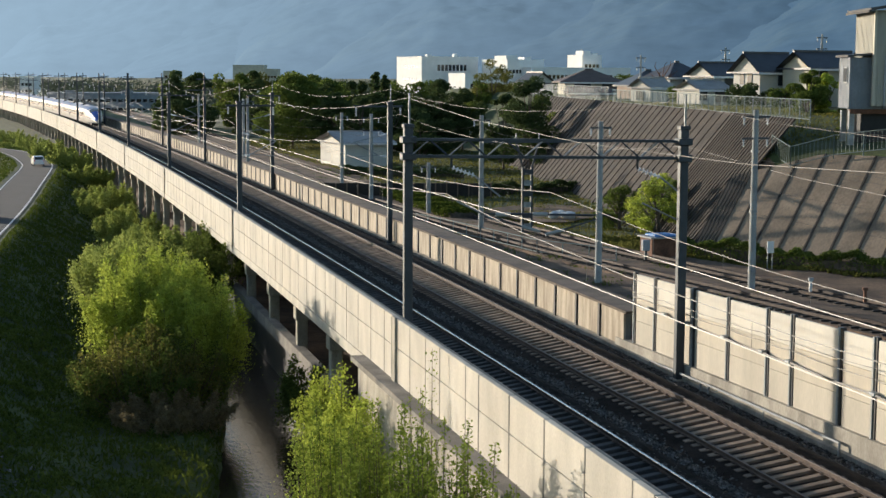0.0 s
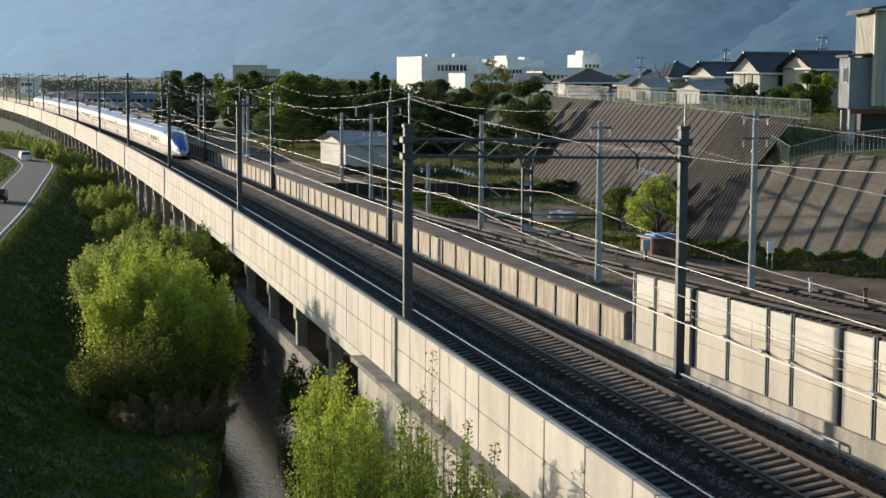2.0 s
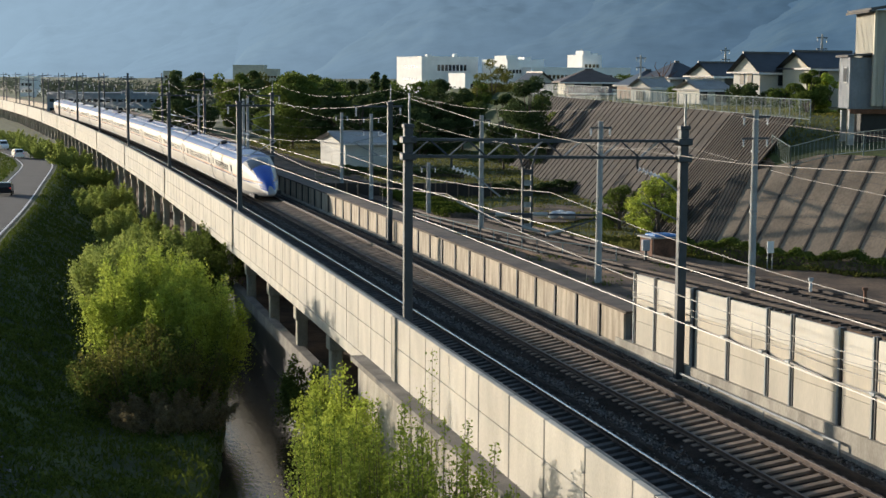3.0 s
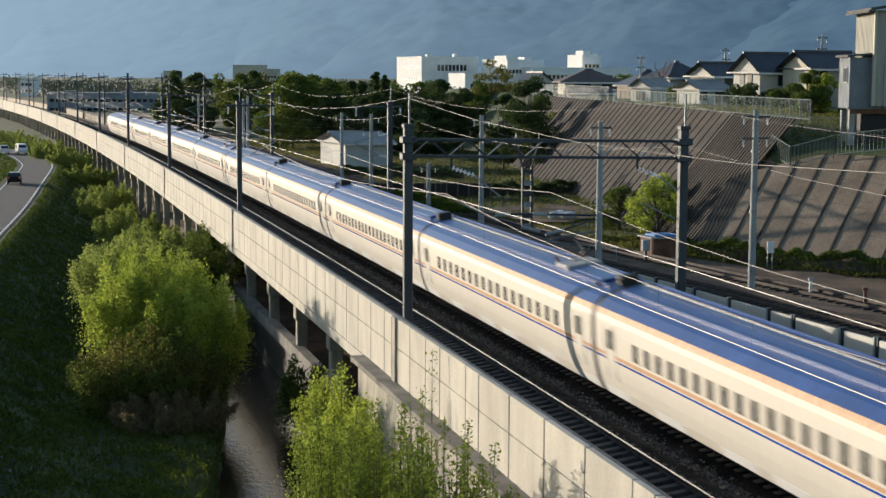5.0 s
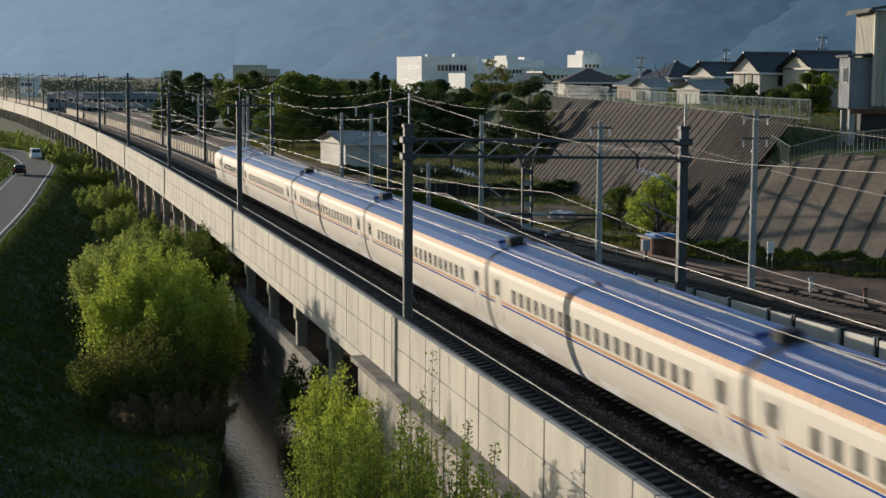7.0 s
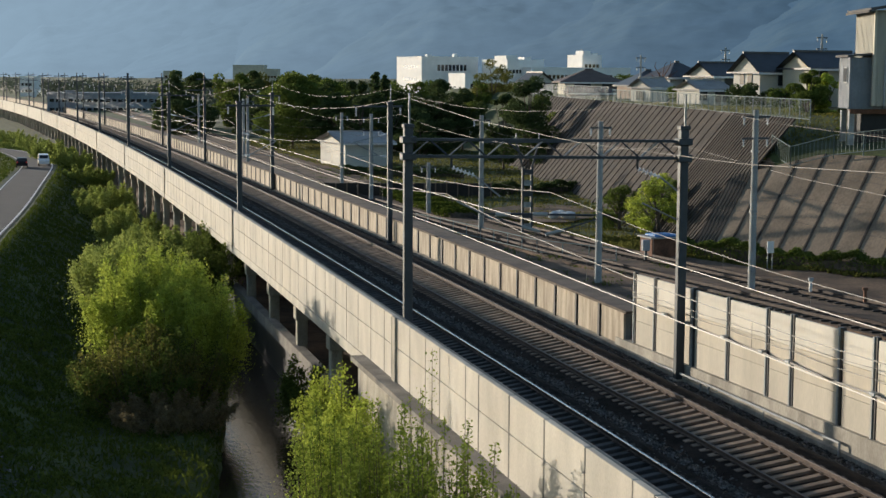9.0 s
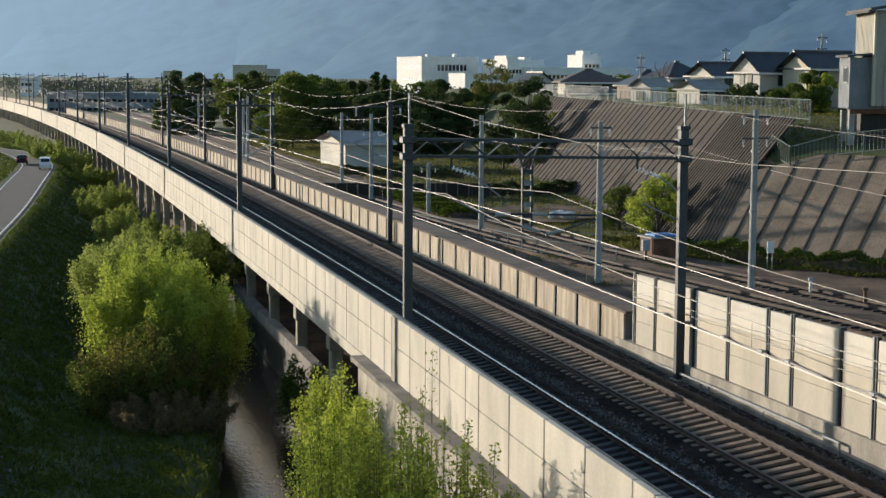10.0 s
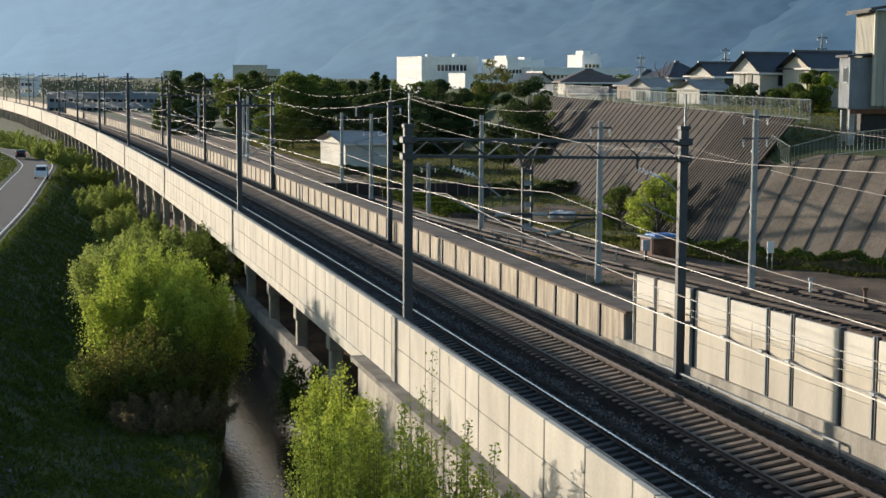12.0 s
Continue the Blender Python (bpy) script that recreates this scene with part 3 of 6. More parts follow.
def build_piers():
    col = mesh_of("column", boxm(-0.3, 0.3, -0.3, 0.3, -7.5, -2.5, bevel=0.05), M["concrete"])
    beam = mesh_of("cross_beam", boxm(-6.6, 4.2, -0.45, 0.45, -2.6, -1.85, bevel=0.04), M["concrete"])
    s = 80.0
    while s < 640:
        p = empty("viaduct_pier", at_track(s, 0, 0))
        tagged(p, "square concrete columns under a cross beam", "viaduct pier", group="piers of the viaduct")
        share("cross_beam", beam, p)
        for o in (-6.2, -1.4, 3.6):
            share("column", col, p, pose(o, 0, 0))
        s += 9.9


build_piers()


def build_revetment():
    w = part("river_wall", sweep([(-6.5, -9), (-6.5, -4.35), (-6.1, -4.3), (-6.0, -9)], 77, 140, 3), M["shaded_concrete"])
    tagged(w, "stained concrete river wall with painted shade below the viaduct", "river wall")
    part("coping", sweep([(-6.72, -4.75), (-6.72, -4.05), (-6.15, -4.05), (-6.15, -4.75)], 76.8, 140, 3), M["concrete_dark"], w)


build_revetment()

RW = 4.05     # the face of the low wall to the right of the tracks


def build_right_wall():
    core = part("low_wall_core", sweep([(RW + 0.06, -0.9), (RW + 0.06, 0.86), (RW + 0.3, 0.86), (RW + 0.3, -0.95)], 67.2, 900, 6), M["concrete_dark"])
    tagged(core, "stained tan concrete panel wall with dark posts", kind="structure")
    pan = mesh_of("panel", boxm(-0.05, 0.05, -1.40, 1.40, -0.62, 0.80, bevel=0.012), M["panel_tan"])
    post = mesh_of("post", boxm(-0.14, 0.02, -0.12, 0.12, -0.85, 0.84, bevel=0.01), M["black"])
    part("wall_footing", sweep([(RW - 0.25, -0.95), (RW - 0.25, -0.70), (RW + 0.02, -0.64), (RW + 0.02, -0.95)], 30, 900, 6), M["concrete"], core)
    s = 68.6
    while s < 420:
        share("panel", pan, core, at_track(s, RW + 0.0, 0))
        share("post", post, core, at_track(s + 1.52, RW + 0.02, 0))
        s += 3.05
    part("far_panels", sweep([(RW - 0.05, -0.62), (RW - 0.05, 0.8), (RW + 0.05, 0.8), (RW + 0.05, -0.62)], 420, 900, 8), M["panel_tan"], core)
    led = part("walkway", sweep([(RW - 0.2, 0.865), (RW - 0.2, 0.97), (RW + 1.35, 0.97), (RW + 1.35, 0.865)], 66.6, 900, 6), M["ledge"])
    part("support_wall", sweep([(RW + 1.1, 0.86), (RW + 1.3, 0.86), (RW + 1.3, -0.4), (RW + 1.1, -0.4)], 68.5, 900, 6), M["concrete_dark"], led)
    tagged(led, "brown concrete cable duct walkway on the wall", kind="structure")
    # tall barrier that climbs towards the near end
    tall = part("tall_wall_core", sweep([(RW + 0.15, 0.6), (RW + 0.15, 2.6), (RW + 0.25, 2.6), (RW + 0.25, 0.6)], 30, 66.6, 6), M["concrete_dark"])
    tagged(tall, "tall cream panel barrier with steel posts", kind="structure")

    def lift(s):
        return -0.25 + (62 - s) * 0.018

    def crest(s):
        return 2.67 + (67 - s) * 0.0235
    foot = bmesh.new()
    rows = []
    for s in np.arange(-100, 69, 3.0):
        zt = lift(max(s, 20))
        rows.append([foot.verts.new(tp(s, o, z)) for o, z in ((RW - 0.12, -0.95), (RW - 0.12, zt), (RW + 0.4, zt), (RW + 0.4, -0.95))])
    for a, b in zip(rows, rows[1:]):
        for j in range(3):
            foot.faces.new((a[j], a[j + 1], b[j + 1], b[j]))
    bmesh.ops.recalc_face_normals(foot, faces=foot.faces)
    part("concrete_base", foot, M["concrete"], tall, "rain-stained concrete plinth")
    posts = [66.1, 63.87, 61.62, 60.05, 56.93, 53.74, 51.93, 48.69, 46.58, 43.6, 40.6, 37.6, 34.6]
    for a, b in zip(posts, posts[1:]):
        a1, b1 = a - 0.12, b + 0.12
        for j in range(3):
            bm = bmesh.new()
            vs = []
            for st in (b1, a1):
                z0, z1 = lift(st), crest(st) - 0.04
                za, zb = z0 + (z1 - z0) * j / 3 + 0.008, z0 + (z1 - z0) * (j + 1) / 3 - 0.008
                vs += [bm.verts.new(tp(st, o, z)) for o, z in ((RW + 0.03, za), (RW + 0.13, za), (RW + 0.13, zb), (RW + 0.03, zb))]
            for f in ((0, 1, 2, 3), (7, 6, 5, 4), (0, 4, 5, 1), (1, 5, 6, 2), (2, 6, 7, 3), (3, 7, 4, 0)):
                bm.faces.new([vs[i] for i in f])
            bmesh.ops.recalc_face_normals(bm, faces=bm.faces)
            part("panel", bm, M["panel_white"] if j == 2 else M["panel_cream"], tall)
    for st in posts:
        for nm, y0, y1, x0, mt in (("post", -0.06, 0.06, -0.02, M["black"]), ("post_flange", 0.06, 0.15, -0.06, M["pole_concrete"])):
            ob = part(nm, boxm(x0, 0.12, y0, y1, lift(st) - 0.02, crest(st) + 0.03), mt, tall)
            ob.matrix_basis = at_track(st, RW + 0.03, 0)


build_right_wall()

# ---- overhead line ----
POLE_S = [63.9 + 49.75 * k for k in range(-1, 14)]
MAST_R = {1: 60.6, 2: 110.7, 3: 161.4, 4: 213.7, 5: 263.2, 6: 316.0}


def insulator(bm, a, b, n=5, r=0.09):
    a, b = Vector(a), Vector(b)
    tube(bm, a, b, 0.03, seg=6)
    for i in range(n):
        p = a.lerp(b, (i + 0.5) / n)
        d = (b - a).normalized() * 0.03
        tube(bm, p - d, p + d, r, r * 0.6, seg=8)
    return bm


def mast(s, off, right, portal):
    """A steel mast with bracket arms; local x runs across the tracks."""
    e = empty("catenary_mast", at_track(s, off, 0))
    tagged(e, "dark steel catenary mast beside the fast line", "catenary mast", group="masts of the fast line")
    pm = M["steel_dark"]
    part("pole", box(bmesh.new(), -0.17, 0.17, -0.17, 0.17, -0.95, 9.05, bevel=0.04), pm, e)
    part("pole_cap", boxm(-0.21, 0.21, -0.21, 0.21, 8.95, 9.1, bevel=0.02), pm, e)
    if not right:
        part("base_plate", boxm(-0.16, 0.3, -0.26, 0.26, -0.95, -0.55, bevel=0.03), M["concrete"], e, "pale concrete mast footing")
        part("pilaster", boxm(-0.62, -0.5, -0.42, 0.16, -1.5, 1.56, bevel=0.02), M["concrete"], e, "pale concrete pilaster on the barrier")
        part("pilaster_gap", boxm(-0.6, -0.5, 0.16, 0.3, -1.5, 1.5), M["black"], e)
    else:
        part("base_plate", boxm(-0.3, 0.3, -0.3, 0.3, -0.95, -0.78, bevel=0.02), M["concrete"], e, "pale concrete mast footing")
    d = -1 if right else 1
    part("spike", tube(bmesh.new(), (0.05, 0, 9.1), (0.05, 0, 10.3), 0.04, seg=6), M["steel_grey"], e)
    if s > 200:
        part("top_bar", boxm(-1.05, 1.05, -0.07, 0.07, 10.15, 10.32), pm, e)
        part("top_post", boxm(-0.08, 0.08, -0.08, 0.08, 9.0, 11.0), pm, e)
    if portal:
        part("clamp", boxm(-0.28, 0.28, -0.28, 0.28, 8.35, 8.62, bevel=0.03), pm, e)
        part("clamp", boxm(-0.28, 0.28, -0.28, 0.28, 7.7, 7.98, bevel=0.03), pm, e)
    else:
        part("arm", boxm(-0.9 if d > 0 else -2.6, 2.6 if d > 0 else 0.9, -0.06, 0.06, 8.72, 8.86, bevel=0.01), pm, e)
        for p, q in (((d * 0.2, 0, 6.9), (d * 0.75, 0, 6.75)), ((d * 0.2, 0, 5.3), (d * 0.75, 0, 5.35)), ((-d * 0.75, 0, 8.7), (-d * 0.75, 0, 8.2)), ((d * 2.4, 0, 8.7), (d * 2.4, 0, 8.1))):
            part("insulator", insulator(bmesh.new(), p, q), M["insulator"], e, "white porcelain insulator")
        bm = tube(bmesh.new(), (d * 0.75, 0, 6.75), (d * 2.6, 0, 6.3), 0.035, seg=6)
        tube(bm, (d * 0.75, 0, 5.35), (d * 2.6, 0, 6.3), 0.035, seg=6)
        tube(bm, (d * 0.9, 0, 5.4), (d * 2.7, 0, 5.25), 0.025, seg=6)
        part("cantilever", bm, M["steel_grey"], e)
    return e


for k, s in enumerate(POLE_S):
    mast(s, -6.40, False, k == 1)
    mast(MAST_R[k] if k in MAST_R else s + 2.0, 3.72, True, k == 1)


def build_portal():
    s = POLE_S[1]
    g = empty("gantry", at_track(s, -6.40, 0) @ pose(0, 0, 0, 0, 0, -17.5))
    tagged(g, "dark steel lattice gantry across both tracks", "gantry")
    x0, x1, zb, zt = 0.1, 10.45, 7.85, 8.5
    for y in (-0.2, 0.2):
        part("top_chord", boxm(x0, x1, y - 0.05, y + 0.05, zt - 0.05, zt + 0.05), M["steel_dark"], g)
        part("bottom_chord", boxm(x0, x1, y - 0.05, y + 0.05, zb - 0.05, zb + 0.05), M["steel_dark"], g)
        n = 14
        for i in range(n):
            a, b = x0 + (x1 - x0) * i / n, x0 + (x1 - x0) * (i + 1) / n
            zz = (zb, zt) if i % 2 == 0 else (zt, zb)
            part("brace", tube(bmesh.new(), (a, y, zz[0]), (b, y, zz[1]), 0.03, seg=5), M["steel_grey"] if i % 2 == 0 else M["steel_dark"], g)
    for x in (1.7, 8.9):
        part("hanger", tube(bmesh.new(), (x, 0, 7.85), (x, 0, 7.4), 0.05, seg=6), M["steel_dark"], g)
        bm = insulator(bmesh.new(), (x, 0, 7.42), (x + 0.9, 0, 7.1), 6, 0.11)
        part("insulator", bm, M["insulator"], g, "glossy white insulator strings")
        part("cantilever", tube(tube(bmesh.new(), (x + 0.9, 0, 7.1), (x + 1.9, 0, 6.3), 0.035, seg=6), (x + 0.2, 0, 6.1), (x + 1.9, 0, 5.3), 0.03, seg=6), M["steel_grey"], g)


build_portal()


def catenary(off, z_contact, label, pole_s, zm=6.35, droop=0.75, fine=5):
    e = empty("overhead_wires", at_track(60, off, z_contact))
    tagged(e, label, "overhead wires")
    inv = e.matrix_basis.inverted()
    stagger = [0.2 if k % 2 else -0.2 for k in range(len(pole_s))]
    mw = cable_run([tp(a, off + st, zm) for a, st in zip(pole_s, stagger)], droop, 0.014)
    cw = cable_run([tp(a, off + st, z_contact) for a, st in zip(pole_s, stagger)], 0.02, 0.015)
    for k, (a, b) in enumerate(zip(pole_s, pole_s[1:])):
        st = stagger[k]
        for i in range(1, 9):
            u = i / 9
            p = tp(a + (b - a) * u, off + st * (1 - 2 * u), 0)
            zt = zm - droop * 4 * u * (1 - u)
            if k < fine:
                o = part("dropper", tube(bmesh.new(), (p.x, p.y, z_contact), (p.x, p.y, zt), 0.006, seg=3), M["wire"], e)
                o.matrix_parent_inverse = inv
    for nm, bm in (("messenger_wire", mw), ("contact_wire", cw)):
        o = part(nm, bm, M["wire_bright" if nm == "contact_wire" else "wire"], e)
        o.matrix_parent_inverse = inv


catenary(-0.76, 5.0, "sagging copper wires over the fast line", POLE_S)
catenary(LT - 0.76, 5.0, "sagging copper wires over the fast line", POLE_S)


def feeder(off, z, sag, label, r=0.010, s_list=POLE_S):
    bm = cable_run([tp(a, off, z) for a in s_list], sag, r)
    tagged(part("feeder_cable", bm, M["wire"]), label, "cable")


feeder(5.2, 8.15, 1.0, "long sagging feeder cable between masts")
feeder(4.45, 9.95, 0.9, "earth wire along the mast tops", 0.008)
feeder(-6.4, 10.1, 0.9, "earth wire along the mast tops", 0.008)

# ---- train ----
SECT = [(0.30, 1.30), (0.42, 1.47), (0.75, 1.60), (1.05, 1.665), (1.38, 1.69), (1.46, 1.69), (1.66, 1.685), (1.70, 1.684), (2.0, 1.675), (2.5, 1.63), (2.85, 1.575), (3.02, 1.52), (3.11, 1.472), (3.20, 1.41), (3.42, 1.12), (3.55, 0.72), (3.62, 0.36), (3.65, 0.0)]


def half_width(z):
    return float(np.interp(z, [p[0] for p in SECT], [p[1] for p in SECT]))


def shell(y0, y1, i0, i1, out=0.0, ny=1):
    """Both sides of the body between two rows of the section."""
    bm = bmesh.new()
    for sgn in (-1, 1):
        prev = None
        for j in range(ny + 1):
            y = y0 + (y1 - y0) * j / ny
            row = [bm.verts.new((sgn * (w + out), y, z + (out if z > 3.2 else 0))) for z, w in SECT[i0:i1 + 1]]
            if prev:
                for k in range(len(row) - 1):
                    bm.faces.new((prev[k], row[k], row[k + 1], prev[k + 1]))
            prev = row
    bmesh.ops.remove_doubles(bm, verts=bm.verts, dist=0.0005)
    bmesh.ops.recalc_face_normals(bm, faces=bm.faces)
    return bm


def slab(y0, y1, z0, z1, sgn, out=0.006, thick=0.03):
    """A pane or door leaf that follows the body side."""
    bm = bmesh.new()
    zs = [z0] + [z for z, _ in SECT if z0 + 0.03 < z < z1 - 0.03] + [z1]
    rows = []
    for dx in (out, out - thick):
        rows.append([[bm.verts.new((sgn * (half_width(z) + dx), y, z)) for z in zs] for y in (y0, y1)])
    (a, b), (c, d) = rows
    for k in range(len(zs) - 1):
        bm.faces.new((a[k], b[k], b[k + 1], a[k + 1]))
        bm.faces.new((a[k], a[k + 1], c[k + 1], c[k]))
        bm.faces.new((b[k + 1], b[k], d[k], d[k + 1]))
    bm.faces.new((a[0], c[0], d[0], b[0]))
    bm.faces.new((a[-1], b[-1], d[-1], c[-1]))
    bmesh.ops.recalc_face_normals(bm, faces=bm.faces)
    return bm


def car_sides(e, y0, y1, door_at, windows):
    """Doors and a row of windows on both sides."""
    for sgn in (-1, 1):
        w0 = mesh_of("window", slab(-0.21, 0.21, 1.88, 2.46, sgn, 0.006), M["glass_dark"])
        n = windows
        a, b = y0, y1
        for i in range(n):
            share("window", w0, e, pose(0, a + (b - a) * (i + 0.5) / n, 0))
        for y in door_at:
            d = part("door", slab(y - 0.42, y + 0.42, 0.98, 2.82, sgn, 0.008), M["ivory"], e)
            part("window", slab(y - 0.2, y + 0.2, 1.95, 2.6, sgn, 0.012, 0.03), M["glass_dark"], d)
            part("door_frame", box(box(bmesh.new(), sgn * half_width(1.9) - 0.02, sgn * half_width(1.9) + 0.006, y - 0.46, y - 0.44, 1.0, 2.8), sgn * half_width(1.9) - 0.02, sgn * half_width(1.9) + 0.006, y + 0.44, y + 0.46, 1.0, 2.8), M["train_grey"], d)


def bogie(e, y):
    b = part("bogie", box(box(bmesh.new(), -1.25, -1.0, y - 1.9, y + 1.9, 0.35, 0.62, bevel=0.05), 1.0, 1.25, y - 1.9, y + 1.9, 0.35, 0.62, bevel=0.05), M["train_grey"], e)
    for dy in (-1.25, 1.25):
        bm = bmesh.new()
        for x in (-0.75, 0.75):
            tube(bm, (x - 0.065, y + dy, 0.43), (x + 0.065, y + dy, 0.43), 0.43, seg=16)
        tube(bm, (-0.7, y + dy, 0.43), (0.7, y + dy, 0.43), 0.08, seg=8)
        part("wheelset", bm, M["steel_grey"], b)


def roof_gear(e, y0, y1):
    for x in (-0.62, 0.62):
        part("roof_rail", boxm(x - 0.05, x + 0.05, y0, y1, 3.55, 3.70, bevel=0.02), M["train_roof"], e)
    part("aircon_cover", boxm(-0.5, 0.5, y0 + 0.8, y0 + 4.2, 3.60, 3.74, bevel=0.05), M["train_roof"], e)
    part("roof_cable", tube(bmesh.new(), (0.18, y0, 3.73), (0.18, y1, 3.73), 0.04, seg=6), M["train_grey"], e)


def pantograph(e, y):
    p = part("pantograph", boxm(-0.7, 0.7, y - 0.7, y + 0.7, 3.66, 3.84, bevel=0.04), M["train_grey"], e, "raised single-arm pantograph")
    part("arm", tube(tube(bmesh.new(), (0, y + 0.6, 3.85), (0, y - 0.9, 4.4), 0.05, seg=6), (0, y - 0.9, 4.4), (0, y + 0.3, 4.98), 0.04, seg=6), M["steel_dark"], p)
    part("collector", boxm(-0.9, 0.9, y + 0.22, y + 0.38, 4.96, 5.03, bevel=0.01), M["steel_dark"], p)
    for x in (-0.55, 0.55):
        part("post_insulator", tube(bmesh.new(), (x, y + 0.9, 3.6), (x, y + 0.9, 4.05), 0.09, 0.07, seg=8), M["rust"], p)


def body_parts(e, y0, y1):
    part("side_wall", shell(y0, y1, 2, 11), M["ivory"], e)
    part("skirt", shell(y0, y1, 0, 2), M["ivory"], e)
    part("roof", shell(y0, y1, 13, 17), M["train_roof"], e, "blue metallic roof")
    part("eave_line", shell(y0, y1, 11, 13), M["copper"], e, "copper line at the roof edge")
    bm = bmesh.new()
    for sgn in (-1, 1):
        for (za, zb) in ((1.66, 1.79),):
            vs = [bm.verts.new((sgn * (half_width(z) + 0.005), y, z)) for y, z in ((y0, za), (y1, za), (y1, zb), (y0, zb))]
            bm.faces.new(vs)
    part("copper_band", bm, M["copper"], e)
    bm = bmesh.new()
    for sgn in (-1, 1):
        vs = [bm.verts.new((sgn * (half_width(z) + 0.005), y, z)) for y, z in ((y0, 1.55), (y1, 1.55), (y1, 1.62), (y0, 1.62))]
        bm.faces.new(vs)
    part("blue_band", bm, M["train_blue"], e)
    part("underfloor", boxm(-1.25, 1.25, y0 + 0.2, y1 - 0.2, 0.22, 0.5), M["black"], e)
    for y in (y0 + 0.02, y1 - 0.02):
        bm = bmesh.new()
        ring = [bm.verts.new((w, y, z)) for z, w in SECT] + [bm.verts.new((-w, y, z)) for z, w in SECT[::-1][1:]]
        bm.faces.new(ring)
        part("end_wall", bm, M["rubber_gap"], e)


def middle_car(windows=19, panto=False):
    e = empty("train_car")
    tagged(e, "ivory bullet train car with blue roof and copper stripe", "train car", group="cars of the bullet train")
    y0, y1 = -12.28, 12.28
    body_parts(e, y0, y1)
    part("gangway_cover", shell(12.24, 12.75, 1, 17, -0.05), M["rubber_gap"], e, "grey rubber gangway cover")
    car_sides(e, y0 + 3.2, y1 - 3.2, (y0 + 1.35, y1 - 1.35), windows)
    for y in (-8.75, 8.75):
        bogie(e, y)
    roof_gear(e, y0 + 0.5, y1 - 0.5)
    part("cable_head", boxm(-0.35, 0.35, y0 - 0.05, y0 + 0.55, 3.62, 3.98, bevel=0.06), M["black"], e)
    if panto:
        pantograph(e, -7.0)
    for sgn in (-1, 1):
        me = mesh_of("skirt_panel", slab(-1.1, 1.1, 0.45, 0.72, sgn, 0.01), M["white_wall"])
        for y in (-11.0, -6.5, -1.6, 1.6, 6.5, 11.0):
            share("skirt_panel", me, e, pose(0, y, 0))
    return e


def nose_point(u, v):
    """Front of the end car: u from the tip (0) to the full section (1), v from floor (0) over the top (1) to floor (2)."""
    idx = (v if v <= 1 else 2 - v) * (len(SECT) - 1)
    i = min(int(idx), len(SECT) - 2)
    f = idx - i
    z = SECT[i][0] * (1 - f) + SECT[i + 1][0] * f
    w = SECT[i][1] * (1 - f) + SECT[i + 1][1] * f
    wid = 1 - (1 - u) ** 2.6 * 0.80
    top = 1.10 + 2.55 * math.sin(u ** 0.80 * math.pi / 2)
    low = 0.30 + 0.12 * (1 - u) ** 2
    z2 = low + (z - 0.30) / 3.35 * (top - low)
    rnd = 1 - 0.5 * (1 - u) ** 3 * abs((z - 1.4) / 2.2)
    lift = 9.2 * u - 0.45 * (1 - u) ** 2 * (1 - abs((z - 1.2) / 2.4))
    return Vector(((-1 if v <= 1 else 1) * w * wid * rnd, lift, z2))


